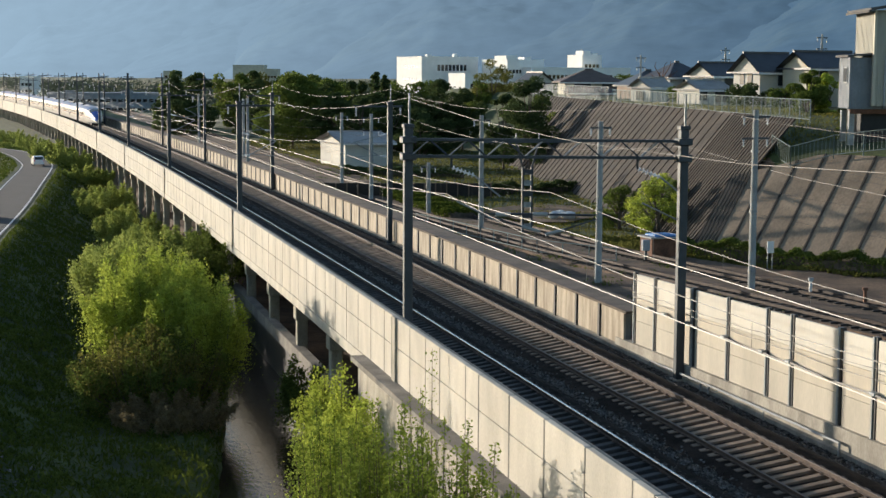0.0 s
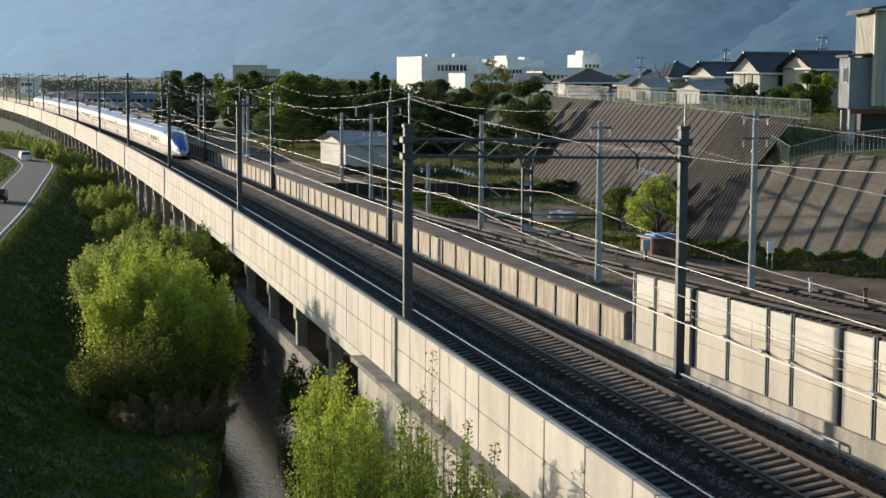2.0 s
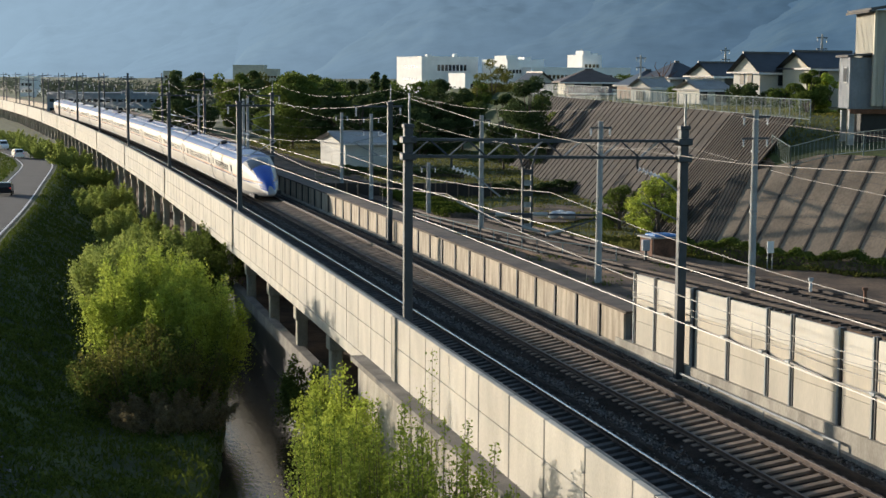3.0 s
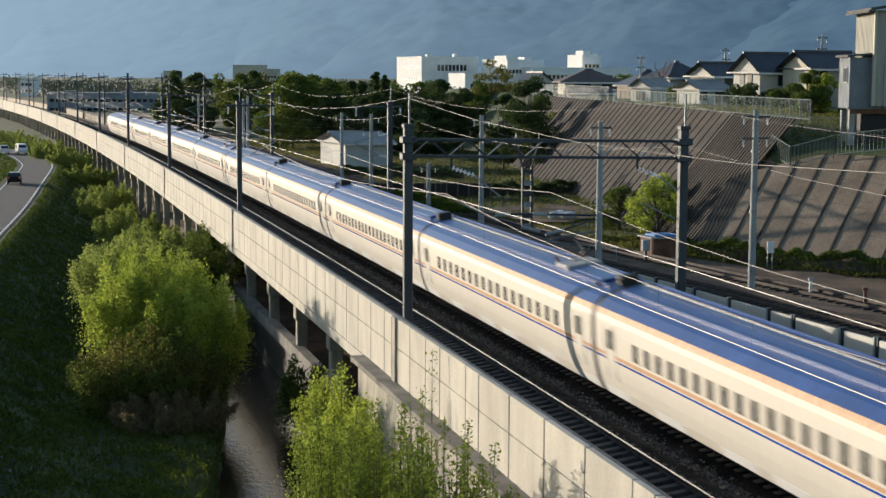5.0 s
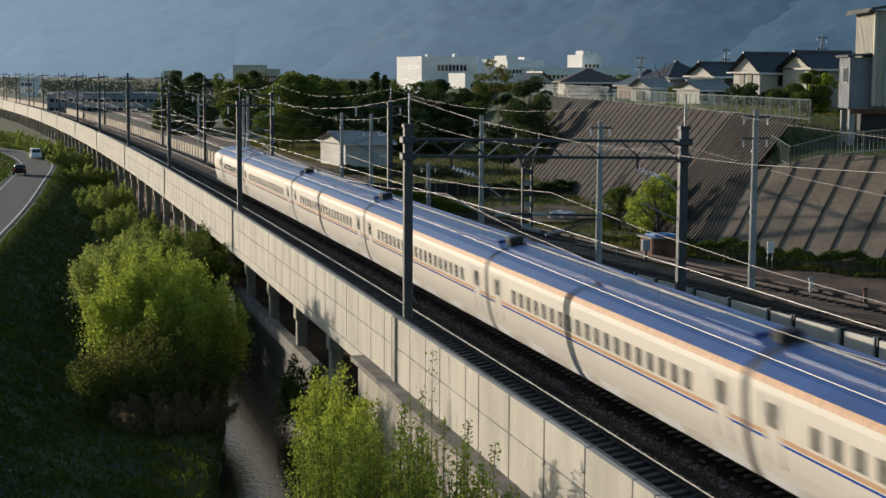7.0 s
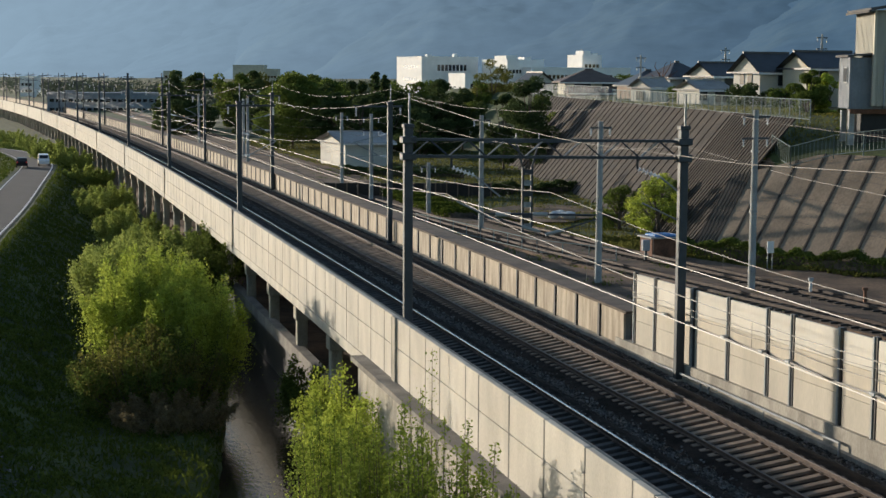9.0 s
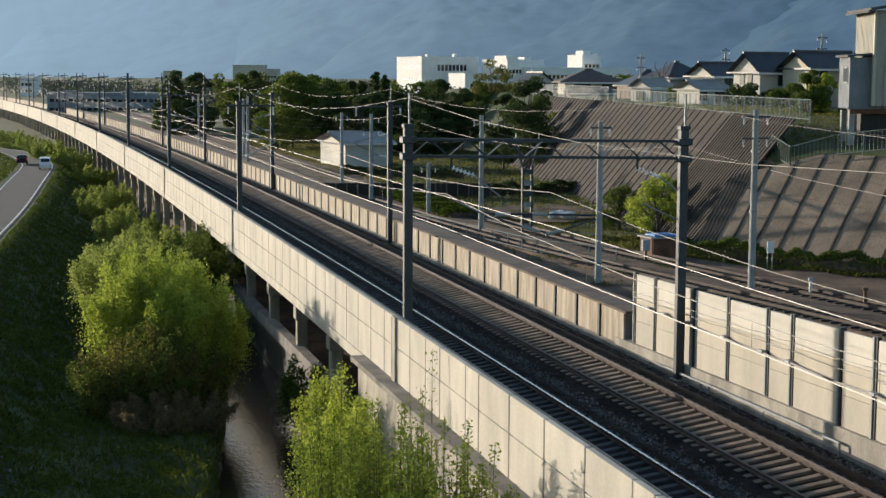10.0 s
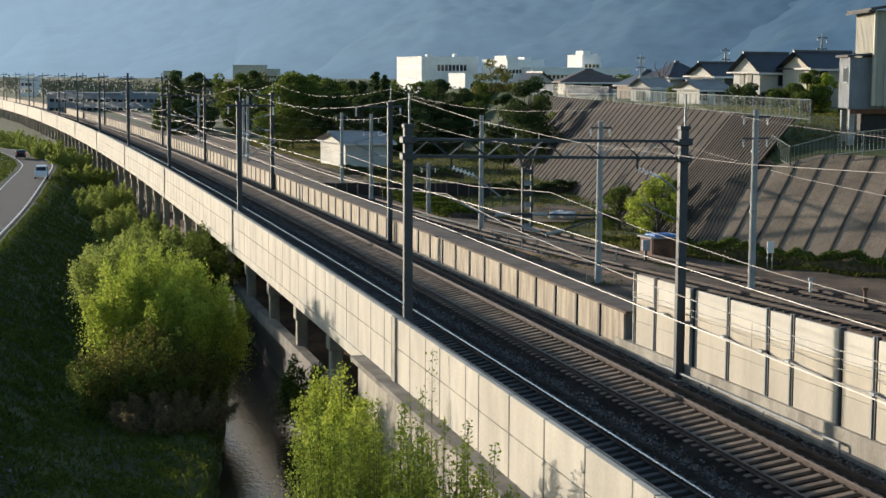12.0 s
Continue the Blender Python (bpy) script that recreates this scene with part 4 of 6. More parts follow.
def end_car():
    e = empty("train_car")
    tagged(e, "ivory bullet train end car with blue pointed nose", "train car", group="cars of the bullet train")
    y0, y1, tip = -3.8, 12.78, -13.0
    body_parts(e, y0, y1)
    car_sides(e, 0.2, y1 - 3.2, (y0 + 1.9, y1 - 1.6), 12)
    for y in (-7.2, 9.0):
        bogie(e, y)
    roof_gear(e, 1.0, y1 - 0.5)
    NU, NV = 48, 102
    regions = {"nose_shell": (M["ivory"], []), "nose_panel": (M["train_blue"], []), "windshield": (M["glass_dark"], []), "nose_skirt": (M["train_grey"], []), "nose_roof": (M["train_roof"], [])}
    for i in range(NU):
        for j in range(NV):
            u, v = (i + 0.5) / NU, 2 * (j + 0.5) / NV
            c = nose_point(u, v)
            k = "nose_shell"
            side = abs(c.x)
            if c.z < 0.70:
                k = "nose_skirt"
            elif 0.36 < u < 0.60 and side < 0.98 and c.z > 2.2:
                k = "windshield"
            elif u <= 0.37 and side < 0.62 + 0.6 * u and c.z > 0.8 + 1.2 * u:
                k = "nose_panel"
            elif u >= 0.62 and (v if v < 1 else 2 - v) > 13 / 17:
                k = "nose_roof"
            regions[k][1].append((i, j))
    for k, (mt, cells) in regions.items():
        bm = bmesh.new()
        cache = {}

        def vert(i, j):
            if (i, j) not in cache:
                p = nose_point(i / NU, 2 * j / NV)
                cache[i, j] = bm.verts.new((p.x, tip + p.y, p.z))
            return cache[i, j]
        for i, j in cells:
            try:
                bm.faces.new((vert(i, j), vert(i + 1, j), vert(i + 1, j + 1), vert(i, j + 1)))
            except ValueError:
                pass
        bmesh.ops.remove_doubles(bm, verts=bm.verts, dist=0.0005)
        bmesh.ops.recalc_face_normals(bm, faces=bm.faces)
        part(k, bm, mt, e, smooth=True)
    bm = bmesh.new()
    ring = [bm.verts.new((p.x, tip + p.y, p.z)) for p in (nose_point(0, 2 * j / NV) for j in range(NV + 1))]
    bm.faces.new(ring)
    part("nose_cap", bm, M["train_grey"], e)
    for nm, za, zb, mt in (("copper_band", 1.66, 1.79, M["copper"]), ("blue_band", 1.55, 1.62, M["train_blue"])):
        for sgn in (-1, 1):
            bm = bmesh.new()
            prev = None
            for k in range(25):
                u = 0.10 + 0.90 * k / 24
                row = []
                for z2 in (za - 0.45 * (1 - u) ** 2, zb - 0.45 * (1 - u) ** 2):
                    top, low = 1.10 + 2.55 * math.sin(u ** 0.80 * math.pi / 2), 0.30 + 0.12 * (1 - u) ** 2
                    z = 0.30 + (z2 - low) / (top - low) * 3.35
                    rnd = 1 - 0.5 * (1 - u) ** 3 * abs((z - 1.4) / 2.2)
                    w = half_width(z) * (1 - (1 - u) ** 2.6 * 0.80) * rnd + 0.012
                    row.append(bm.verts.new((sgn * w, tip + 9.2 * u - 0.45 * (1 - u) ** 2 * (1 - abs((z - 1.2) / 2.4)), z2)))
                if prev:
                    bm.faces.new((prev[0], row[0], row[1], prev[1]))
                prev = row
            bmesh.ops.recalc_face_normals(bm, faces=bm.faces)
            part(nm, bm, mt, e)
    for sgn in (-1, 1):
        hl = part("headlight", boxm(sgn * 1.02 - 0.09, sgn * 1.02 + 0.09, tip + 3.2, tip + 3.9, 1.70, 1.86, bevel=0.04), M["lamp_white"], e)
    part("underfloor", boxm(-1.2, 1.2, tip + 2.2, y0, 0.25, 0.6), M["black"], e)
    return e




def nose_s(t):
    """Where the leading tip stands; the train gains a little speed."""
    return 339.5 - 66.2 * t - 0.188 * t * t



proto_end, proto_mid, proto_panto = end_car(), middle_car(), middle_car(17, True)


def raise_body(ob):
    """Lifts the sides and roof over the running gear to their true height above the rails."""
    seen = set()
    for c in ob.children_recursive:
        if c.data.name in seen:
            continue
        seen.add(c.data.name)
        for v in c.data.vertices:
            v.co.z = float(np.interp(v.co.z, (0, 0.62, 1.2, 2.0, 3.9, 4.95, 6), (0, 0.62, 1.44, 2.23, 4.10, 4.98, 6)))


for ob in (proto_end, proto_mid, proto_panto):
    raise_body(ob)
CARS = [(proto_end, 13.0, False)]
for k in range(1, 11):
    src = proto_panto if k in (2, 6) else proto_mid
    ob = src if src not in [c[0] for c in CARS] else copy_thing(src, Matrix())
    CARS.append((ob, 26 + 25 * (k - 1) + 12.5, False))
CARS.append((copy_thing(proto_end, Matrix()), 26 + 250 + 13.0, True))


def car_pose(s, turned):
    v = tp(s, 0, 0)
    ry = -math.degrees(math.atan(CANT))
    return pose(v.x, v.y, v.z, 0, -ry if turned else ry, heading(s) + (180 if turned else 0))

# ---- road vehicles ----


def road_car(label, paint, van=False):
    e = empty("car")
    tagged(e, label, "car", group="cars on the levee road")
    h = 1.75 if van else 1.48
    prof = [(-1.85, 0.3), (1.85, 0.3), (1.88, 0.75), (1.75, 0.95), (1.15 if not van else 1.5, 1.02)]
    prof += [(0.45 if not van else 1.0, h - 0.06), (0.2, h), (-1.3, h), (-1.65, h - 0.12), (-1.88, 0.95)]
    bm = bmesh.new()
    a = [bm.verts.new((-0.80 * (0.86 if z > 1.1 else 1), y, z)) for y, z in prof]
    b = [bm.verts.new((0.80 * (0.86 if z > 1.1 else 1), y, z)) for y, z in prof]
    bm.faces.new(a)
    bm.faces.new(b[::-1])
    for i in range(len(prof)):
        j = (i + 1) % len(prof)
        bm.faces.new((a[i], b[i], b[j], a[j]))
    bmesh.ops.recalc_face_normals(bm, faces=bm.faces)
    bmesh.ops.bevel(bm, geom=list(bm.edges), offset=0.05, segments=2, affect="EDGES")
    part("body", bm, paint, e)
    fy = 1.2 if not van else 1.38
    part("windscreen", box(bmesh.new(), -0.62, 0.62, -0.02, 0.02, -0.27, 0.27, m=pose(0, fy - 0.38 if not van else 1.29, 1.24 if not van else 1.36, 52 if not van else 28)), M["house_glass"], e)
    part("rear_window", box(bmesh.new(), -0.6, 0.6, -0.02, 0.02, -0.22, 0.22, m=pose(0, -1.79, 1.2, -14)), M["house_glass"], e)
    for x in (-0.745, 0.745):
        part("side_window", boxm(x - 0.02, x + 0.02, -1.5, 0.45, 1.05, h - 0.18, bevel=0.01), M["house_glass"], e)
        for y in (-1.2, 1.2):
            w = part("wheel", tube(bmesh.new(), (x - 0.09, y, 0.3), (x + 0.09, y, 0.3), 0.3, seg=14), M["black"], e)
            part("rim", tube(bmesh.new(), (x - 0.1, y, 0.3), (x + 0.1, y, 0.3), 0.17, seg=10), M["steel_grey"], w)
        part("tail_light", boxm(x * 0.88 - 0.07, x * 0.88 + 0.07, -1.9, -1.86, 0.78, 0.98), M["tail_red"], e)
        part("headlight", boxm(x * 0.85 - 0.12, x * 0.85 + 0.12, 1.83, 1.9, 0.66, 0.8), M["lamp_white"], e)
    part("number_plate", boxm(-0.17, 0.17, 1.885, 1.905, 0.42, 0.55), M["white_wall"], e)
    return e


car_a = road_car("small white car driving along the levee road", M["car_white"])
car_b = road_car("white box-shaped van driving along the levee road", M["car_white"], True)
car_c = road_car("black compact car with red tail lights", M["car_black"])


def motions():
    steps = [0.25 * k for k in range(49)]
    for ob, back, turned in CARS:
        walk(ob, [(t, car_pose(nose_s(t) + back, turned)) for t in steps])
    k = (11.01 - ROAD_Z) / 13.01

    def drive(ob, rows):
        ts = [r[0] for r in rows]
        xs, ys = [r[1] * k for r in rows], [r[2] * k for r in rows]
        px, py = np.polyfit(ts, xs, 2), np.polyfit(ts, ys, 2)
        out = []
        for i in range(25):
            t = i * 0.5
            x, y = np.polyval(px, t), np.polyval(py, t)
            vx, vy = np.polyval(np.polyder(px), t), np.polyval(np.polyder(py), t)
            out.append((t, pose(x, y, ROAD_Z + 0.01, 0, 0, math.degrees(math.atan2(-vx, vy)))))
        walk(ob, out)
    drive(car_a, [(0, -57.5, 217.5), (1.5, -60.6, 226.5), (2.5, -63.2, 233.4), (3.2, -65.6, 238.0), (5.5, -72.8, 251.5), (12, -93, 287)])
    drive(car_b, [(0, -86, 279), (3, -75.0, 259.5), (5.5, -66.0, 246.0), (6.5, -63.0, 238.2), (9.5, -54.8, 212.5), (10.5, -53.0, 205.3), (12, -49.6, 190.5)])
    drive(car_c, [(0, -41.5, 140), (2.5, -45.8, 157.6), (3, -47.0, 164.8), (5.5, -51.5, 186.0), (6.5, -53.2, 195), (9.5, -58.8, 217.7), (12, -64.2, 233.4)])

# ---- local line beyond the wall ----
LOCAL = smooth_line([(60, -30), (45, 10), (31, 40), (19.5, 65), (11.2, 84), (4.9, 100), (-2.6, 122), (-11.4, 150), (-26.5, 205), (-55, 310), (-105, 480)], 6)
_lt = np.gradient(LOCAL, axis=0)
_lt /= np.linalg.norm(_lt, axis=1)[:, None]
LOCAL_R = np.stack([_lt[:, 1], -_lt[:, 0]], axis=1)


def local_sweep(profile):
    bm = bmesh.new()
    prev = None
    for p, r in zip(LOCAL, LOCAL_R):
        row = [bm.verts.new((p[0] + r[0] * o, p[1] + r[1] * o, z)) for o, z in profile]
        if prev:
            for j in range(len(profile)):
                k = (j + 1) % len(profile)
                bm.faces.new((prev[j], prev[k], row[k], row[j]))
        prev = row
    bmesh.ops.recalc_face_normals(bm, faces=bm.faces)
    return bm


def build_local_line():
    bed = part("local_track_bed", local_sweep([(-1.6, -0.3), (-1.2, 0.12), (5.2, 0.12), (5.6, -0.3)]), M["earth"])
    tagged(bed, "rusty brown ballast bed of the local line", kind="structure")
    sl = mesh_of("sleeper", boxm(-1.0, 1.0, -0.11, 0.11, 0.08, 0.20, bevel=0.02), M["crib_rib"])
    for base in (0.0, 4.0):
        t = empty("local_track", pose(LOCAL[20][0], LOCAL[20][1], 0.2))
        tagged(t, "rusty narrow-gauge track on weathered sleepers", "railway track")
        inv = t.matrix_basis.inverted()
        for o in (-0.53, 0.53):
            r = part("rail", local_sweep([(base + o - 0.04, 0.19), (base + o - 0.04, 0.33), (base + o + 0.04, 0.33), (base + o + 0.04, 0.19)]), M["rail_side"], t)
            r.matrix_parent_inverse = inv
        seg = np.cumsum(np.r_[0, np.linalg.norm(np.diff(LOCAL, axis=0), axis=1)])
        for k in range(120):
            d = 98 + 0.68 * k
            x, y = np.interp(d, seg, LOCAL[:, 0]), np.interp(d, seg, LOCAL[:, 1])
            rx, ry = np.interp(d, seg, LOCAL_R[:, 0]), np.interp(d, seg, LOCAL_R[:, 1])
            share("sleeper", sl, t, inv @ pose(x + rx * base, y + ry * base, 0, 0, 0, math.degrees(math.atan2(ry, rx))))


build_local_line()


def local_pole(x, y, h, r=0.17, arms=1, reach=1.5, z=0.0):
    e = empty("utility_pole", pose(x, y, z, 0, 0, 18))
    tagged(e, "round grey concrete pole carrying railway wires", "utility pole", group="poles of the local line")
    part("pole", tube(bmesh.new(), (0, 0, -0.3), (0, 0, h), r * 1.15, r * 0.85, seg=12), M["pole_concrete"], e)
    for k in range(3):
        z = 1.0 + k * h * 0.33
        part("band", tube(bmesh.new(), (0, 0, z), (0, 0, z + 0.12), r * 1.22, seg=12), M["steel_grey"], e)
    for k in range(arms):
        z = h - 0.35 - 1.1 * k
        part("crossarm", boxm(-reach * 0.5, reach * 0.5, -0.05, 0.05, z - 0.05, z + 0.05), M["steel_dark"], e)
        for x1 in (-reach * 0.42, reach * 0.42):
            part("insulator", insulator(bmesh.new(), (x1, 0, z - 0.02), (x1, 0, z - 0.42), 3, 0.08), M["insulator"], e)
    return e


LPOLES = [(8.3, 82.0, 8.6), (15.9, 79.0, 9.3), (2.65, 108.0, 8.2), (-6.26, 134.1, 7.6), (-9.62, 146.4, 7.4), (-22.5, 178.0, 8.2), (-24.0, 186.0, 8.0), (-36.0, 228.0, 8.0), (-1.15, 120.0, 4.2), (26, 46, 9.3)]
for i, (x, y, h) in enumerate(LPOLES):
    local_pole(x, y, h, arms=1 + (i in (1, 3)), reach=1.3 + 0.3 * (i % 2))


for x, y, h in ((23.0, 182, 5.2), (37.8, 156, 7.0), (30.5, 160, 4.6), (33.6, 186, 6.2)):
    local_pole(x, y, h, 0.12, 2, 1.2, 8.2)


def pole_wire(a, b, za, zb, sag, r=0.011, label="thin sagging wire of the local line"):
    tagged(part("line_wire", wire(bmesh.new(), (*a[:2], za), (*b[:2], zb), sag, r, 12), M["wire"]), label, "wire")


P = LPOLES
for (i, j, za, zb, sg) in ((9, 1, 7.2, 6.8, 0.4), (1, 2, 6.8, 6.4, 0.7), (2, 3, 7.6, 7.2, 0.8), (3, 4, 7.0, 6.9, 0.3), (4, 5, 7.0, 7.6, 0.9), (5, 7, 7.6, 7.4, 1.0), (9, 1, 5.6, 5.3, 0.3), (1, 0, 5.3, 5.5, 0.2), (0, 2, 5.5, 5.3, 0.5),
                        (2, 3, 5.3, 5.2, 0.6), (3, 5, 5.2, 5.2, 0.8), (9, 0, 6.6, 7.8, 0.5), (0, 2, 7.9, 7.4, 0.6), (2, 4, 6.6, 6.3, 0.9), (4, 6, 6.2, 6.6, 0.9), (6, 7, 6.2, 6.0, 0.9), (9, 1, 8.9, 8.9, 0.5), (1, 2, 8.9, 7.9, 0.9),
                        (3, 4, 6.0, 5.8, 0.4), (4, 5, 5.6, 5.4, 0.9), (9, 1, 4.4, 4.0, 0.2), (1, 3, 4.1, 4.6, 1.0)):
    pole_wire(P[i], P[j], za, zb, sg)


def local_boom():
    """Pulled-off boom of the local line with two long insulators."""
    e = empty("line_boom", pose(8.3, 82.0, 3.6, 0, 0, 8))
    tagged(e, "dark steel boom over the local line", "boom")
    part("tube", tube(bmesh.new(), (0.6, 0, 0), (-6.4, 0, 0.15), 0.06, seg=8), M["steel_dark"], e)
    part("brace", tube(bmesh.new(), (0, 0, -0.15), (-1.9, 0, -0.75), 0.045, seg=6), M["steel_dark"], e)
    part("brace", tube(bmesh.new(), (-6.2, 0, 0.1), (-4.2, 0, -0.55), 0.045, seg=6), M["steel_dark"], e)
    for x in (-3.2, -5.2):
        part("insulator", tube(bmesh.new(), (x - 0.4, 0, 0.1), (x + 0.4, 0, 0.08), 0.11, seg=8), M["pole_concrete"], e, "pale grey rod insulator")
    for a, b in (((-1.9, 0, -0.75), (-2.9, 0, -1.0)), ((-4.2, 0, -0.55), (-3.2, 0, -0.85))):
        part("insulator", tube(bmesh.new(), a, b, 0.09, seg=8), M["pole_concrete"], e, "pale grey rod insulator")


local_boom()


def lattice_column(x, y):
    e = empty("lattice_column", pose(x, y, 0, 0, 0, 14))
    tagged(e, "dark riveted lattice column with flared head", "lattice column")
    for sx in (-0.32, 0.32):
        part("leg", boxm(sx - 0.07, sx + 0.07, -0.1, 0.1, -0.2, 4.7), M["steel_dark"], e)
        part("flare", tube(bmesh.new(), (sx, 0, 4.6), (sx * 2.6, 0, 6.5), 0.08, seg=6), M["steel_dark"], e)
        part("pin", tube(bmesh.new(), (sx * 2.6, 0, 6.4), (sx * 2.6, 0, 7.0), 0.05, seg=6), M["steel_grey"], e)
    for k in range(6):
        z = 0.4 + k * 0.75
        part("batten", boxm(-0.26, 0.26, -0.13, -0.1, z, z + 0.36), M["steel_grey"] if k % 2 == 0 else M["steel_dark"], e, "riveted steel plate")
    part("beam", boxm(-3.2, 3.2, -0.1, 0.1, 6.35, 6.55), M["steel_dark"], e)


lattice_column(5.81, 107.0)


def small_things():
    h = empty("track_hut", pose(13.2, 93.5, 0, 0, 0, 20))
    tagged(h, "rusty track hut with blue tarpaulin on its roof", "hut")
    part("wall", boxm(-0.95, 0.95, -0.8, 0.8, -0.3, 1.25, bevel=0.03), M["rust"], h)
    part("roof", boxm(-1.1, 1.1, -0.95, 0.95, 1.25, 1.34, bevel=0.02), M["roof_grey"], h)
    bm = boxm(-0.8, 0.7, -0.9, 0.5, 1.34, 1.5, bevel=0.08)
    for v in bm.verts:
        v.co.z += random.uniform(-0.03, 0.08) if v.co.z > 1.4 else 0
    part("tarpaulin", bm, M["tarp_blue"], h, "crumpled blue tarpaulin")
    c = empty("signal_box", pose(12.0, 91.0, 0, 0, 0, 10))
    tagged(c, "small grey trackside cabinet on a post", "cabinet")
    part("post", boxm(-0.07, 0.07, -0.07, 0.07, -0.2, 0.7), M["steel_dark"], c)
    part("case", boxm(-0.22, 0.22, -0.18, 0.18, 0.7, 1.35, bevel=0.03), M["grey_wall"], c)
    s = empty("notice_board", pose(18.75, 88.0, 0, 0, 0, 22))
    tagged(s, "plain white notice board on two posts", "sign")
    part("board", boxm(-0.22, 0.22, -0.02, 0.02, 0.95, 1.62), M["white_wall"], s)
    for x in (-0.16, 0.16):
        part("post", boxm(x - 0.02, x + 0.02, 0.02, 0.06, -0.2, 1.0), M["steel_grey"], s)
    for k, (x, y) in enumerate(((18.6, 77.5), (20.4, 74.0))):
        b = empty("marker_post", pose(x, y, 0))
        tagged(b, "short white railway marker post" if k == 0 else "rusty orange marker stake", "marker post")
        part("shaft", boxm(-0.07, 0.07, -0.07, 0.07, -0.2, 0.75, bevel=0.015), M["white_wall"] if k == 0 else M["rust"], b)
        part("head", boxm(-0.12, 0.12, -0.1, 0.1, 0.75, 0.9, bevel=0.02), M["grey_wall"] if k == 0 else M["rust"], b)
    # conduit along the foot of the tall barrier
    for (a, b, off, z) in ((48.0, 58.5, 3.72, -0.45), (57.8, 63.5, 3.72, -0.55)):
        cd = empty("conduit", at_track((a + b) / 2, off, z))
        tagged(cd, "grey steel conduit along the wall foot", "conduit")
        inv = cd.matrix_basis.inverted()
        for nm, bm in (("pipe", tube(bmesh.new(), tp(a, off, z + 0.05), tp(b, off, z - 0.05), 0.045, seg=8)), ("bracket", tube(bmesh.new(), tp(a, off, z + 0.05), tp(a, off, z - 0.45), 0.045, seg=8)), ("bracket", tube(bmesh.new(), tp(b, off, z - 0.05), tp(b, off, z - 0.4), 0.045, seg=8)), ("bracket", tube(bmesh.new(), tp((a + b) / 2, off, z), tp((a + b) / 2, off, z - 0.4), 0.03, seg=8))):
            o = part(nm, bm, M["pole_concrete"], cd)
            o.matrix_parent_inverse = inv
    # cables hung on the tall barrier
    for z0, z1, r in ((1.45, 1.5, 0.042), (1.75, 2.05, 0.014), (1.95, 2.45, 0.012)):
        pts = [66, 64.2, 62.6, 60.4, 57.0, 53.9, 51.9, 46.4, 43.6, 40.6, 36]
        bm = cable_run([tp(a, 3.9, z0 + (z1 - z0) * (66 - a) / 30) for a in pts], 0.06, r)
        tagged(part("cable", bm, M["wire_dark"] if r > 0.02 else M["wire"]), "dark cable clipped along the barrier", "cable")
        if r > 0.03:
            for s in pts[1:-1]:
                b = part("cable_clamp", boxm(-0.06, 0.14, -0.16, 0.16, -0.06, 0.06, bevel=0.02), M["steel_grey"])
                b.matrix_basis = at_track(s, 3.9, z0 + (z1 - z0) * (66 - s) / 30)
                tagged(b, "grey steel clamp holding the cable", "cable clamp")


small_things()



def field_wall():
    """Low dark plank wall across the field, with pale sheets and a heap of bags beside it."""
    w = part("field_wall", box(bmesh.new(), -7.6, 7.6, -0.12, 0.12, -0.3, 1.25, m=pose(-3.2, 139.5, 0, 0, 0, 2)), M["crib_rib"])
    tagged(w, "low dark plank wall across the field", "wall")
    for k in range(16):
        part("batten", box(bmesh.new(), -0.06, 0.06, -0.2, -0.1, -0.2, 1.3, m=pose(-3.2 - 7.5 + k, 139.5 - 0.26 + 0.035 * k, 0, 0, 0, 2)), M["brown_wall"], w)
    r = random.Random(4)
    for k, (x, y) in enumerate(((8.9, 118.5), (9.6, 117.6), (8.4, 117.2))):
        bm = bmesh.new()
        bmesh.ops.create_icosphere(bm, subdivisions=2, radius=0.45)
        for v in bm.verts:
            v.co = Vector((v.co.x * 1.3 + r.uniform(-0.06, 0.06), v.co.y + r.uniform(-0.06, 0.06), max(-0.25, v.co.z * 0.75 + r.uniform(-0.05, 0.05))))
        o = part("sack", bm, M["white_wall"])
        o.matrix_basis = pose(x, y, 0.38, 0, 0, 40 * k)
        tagged(o, "crumpled white sack lying in the field", "sack")


field_wall()

# ---- banked slopes and terrace ----


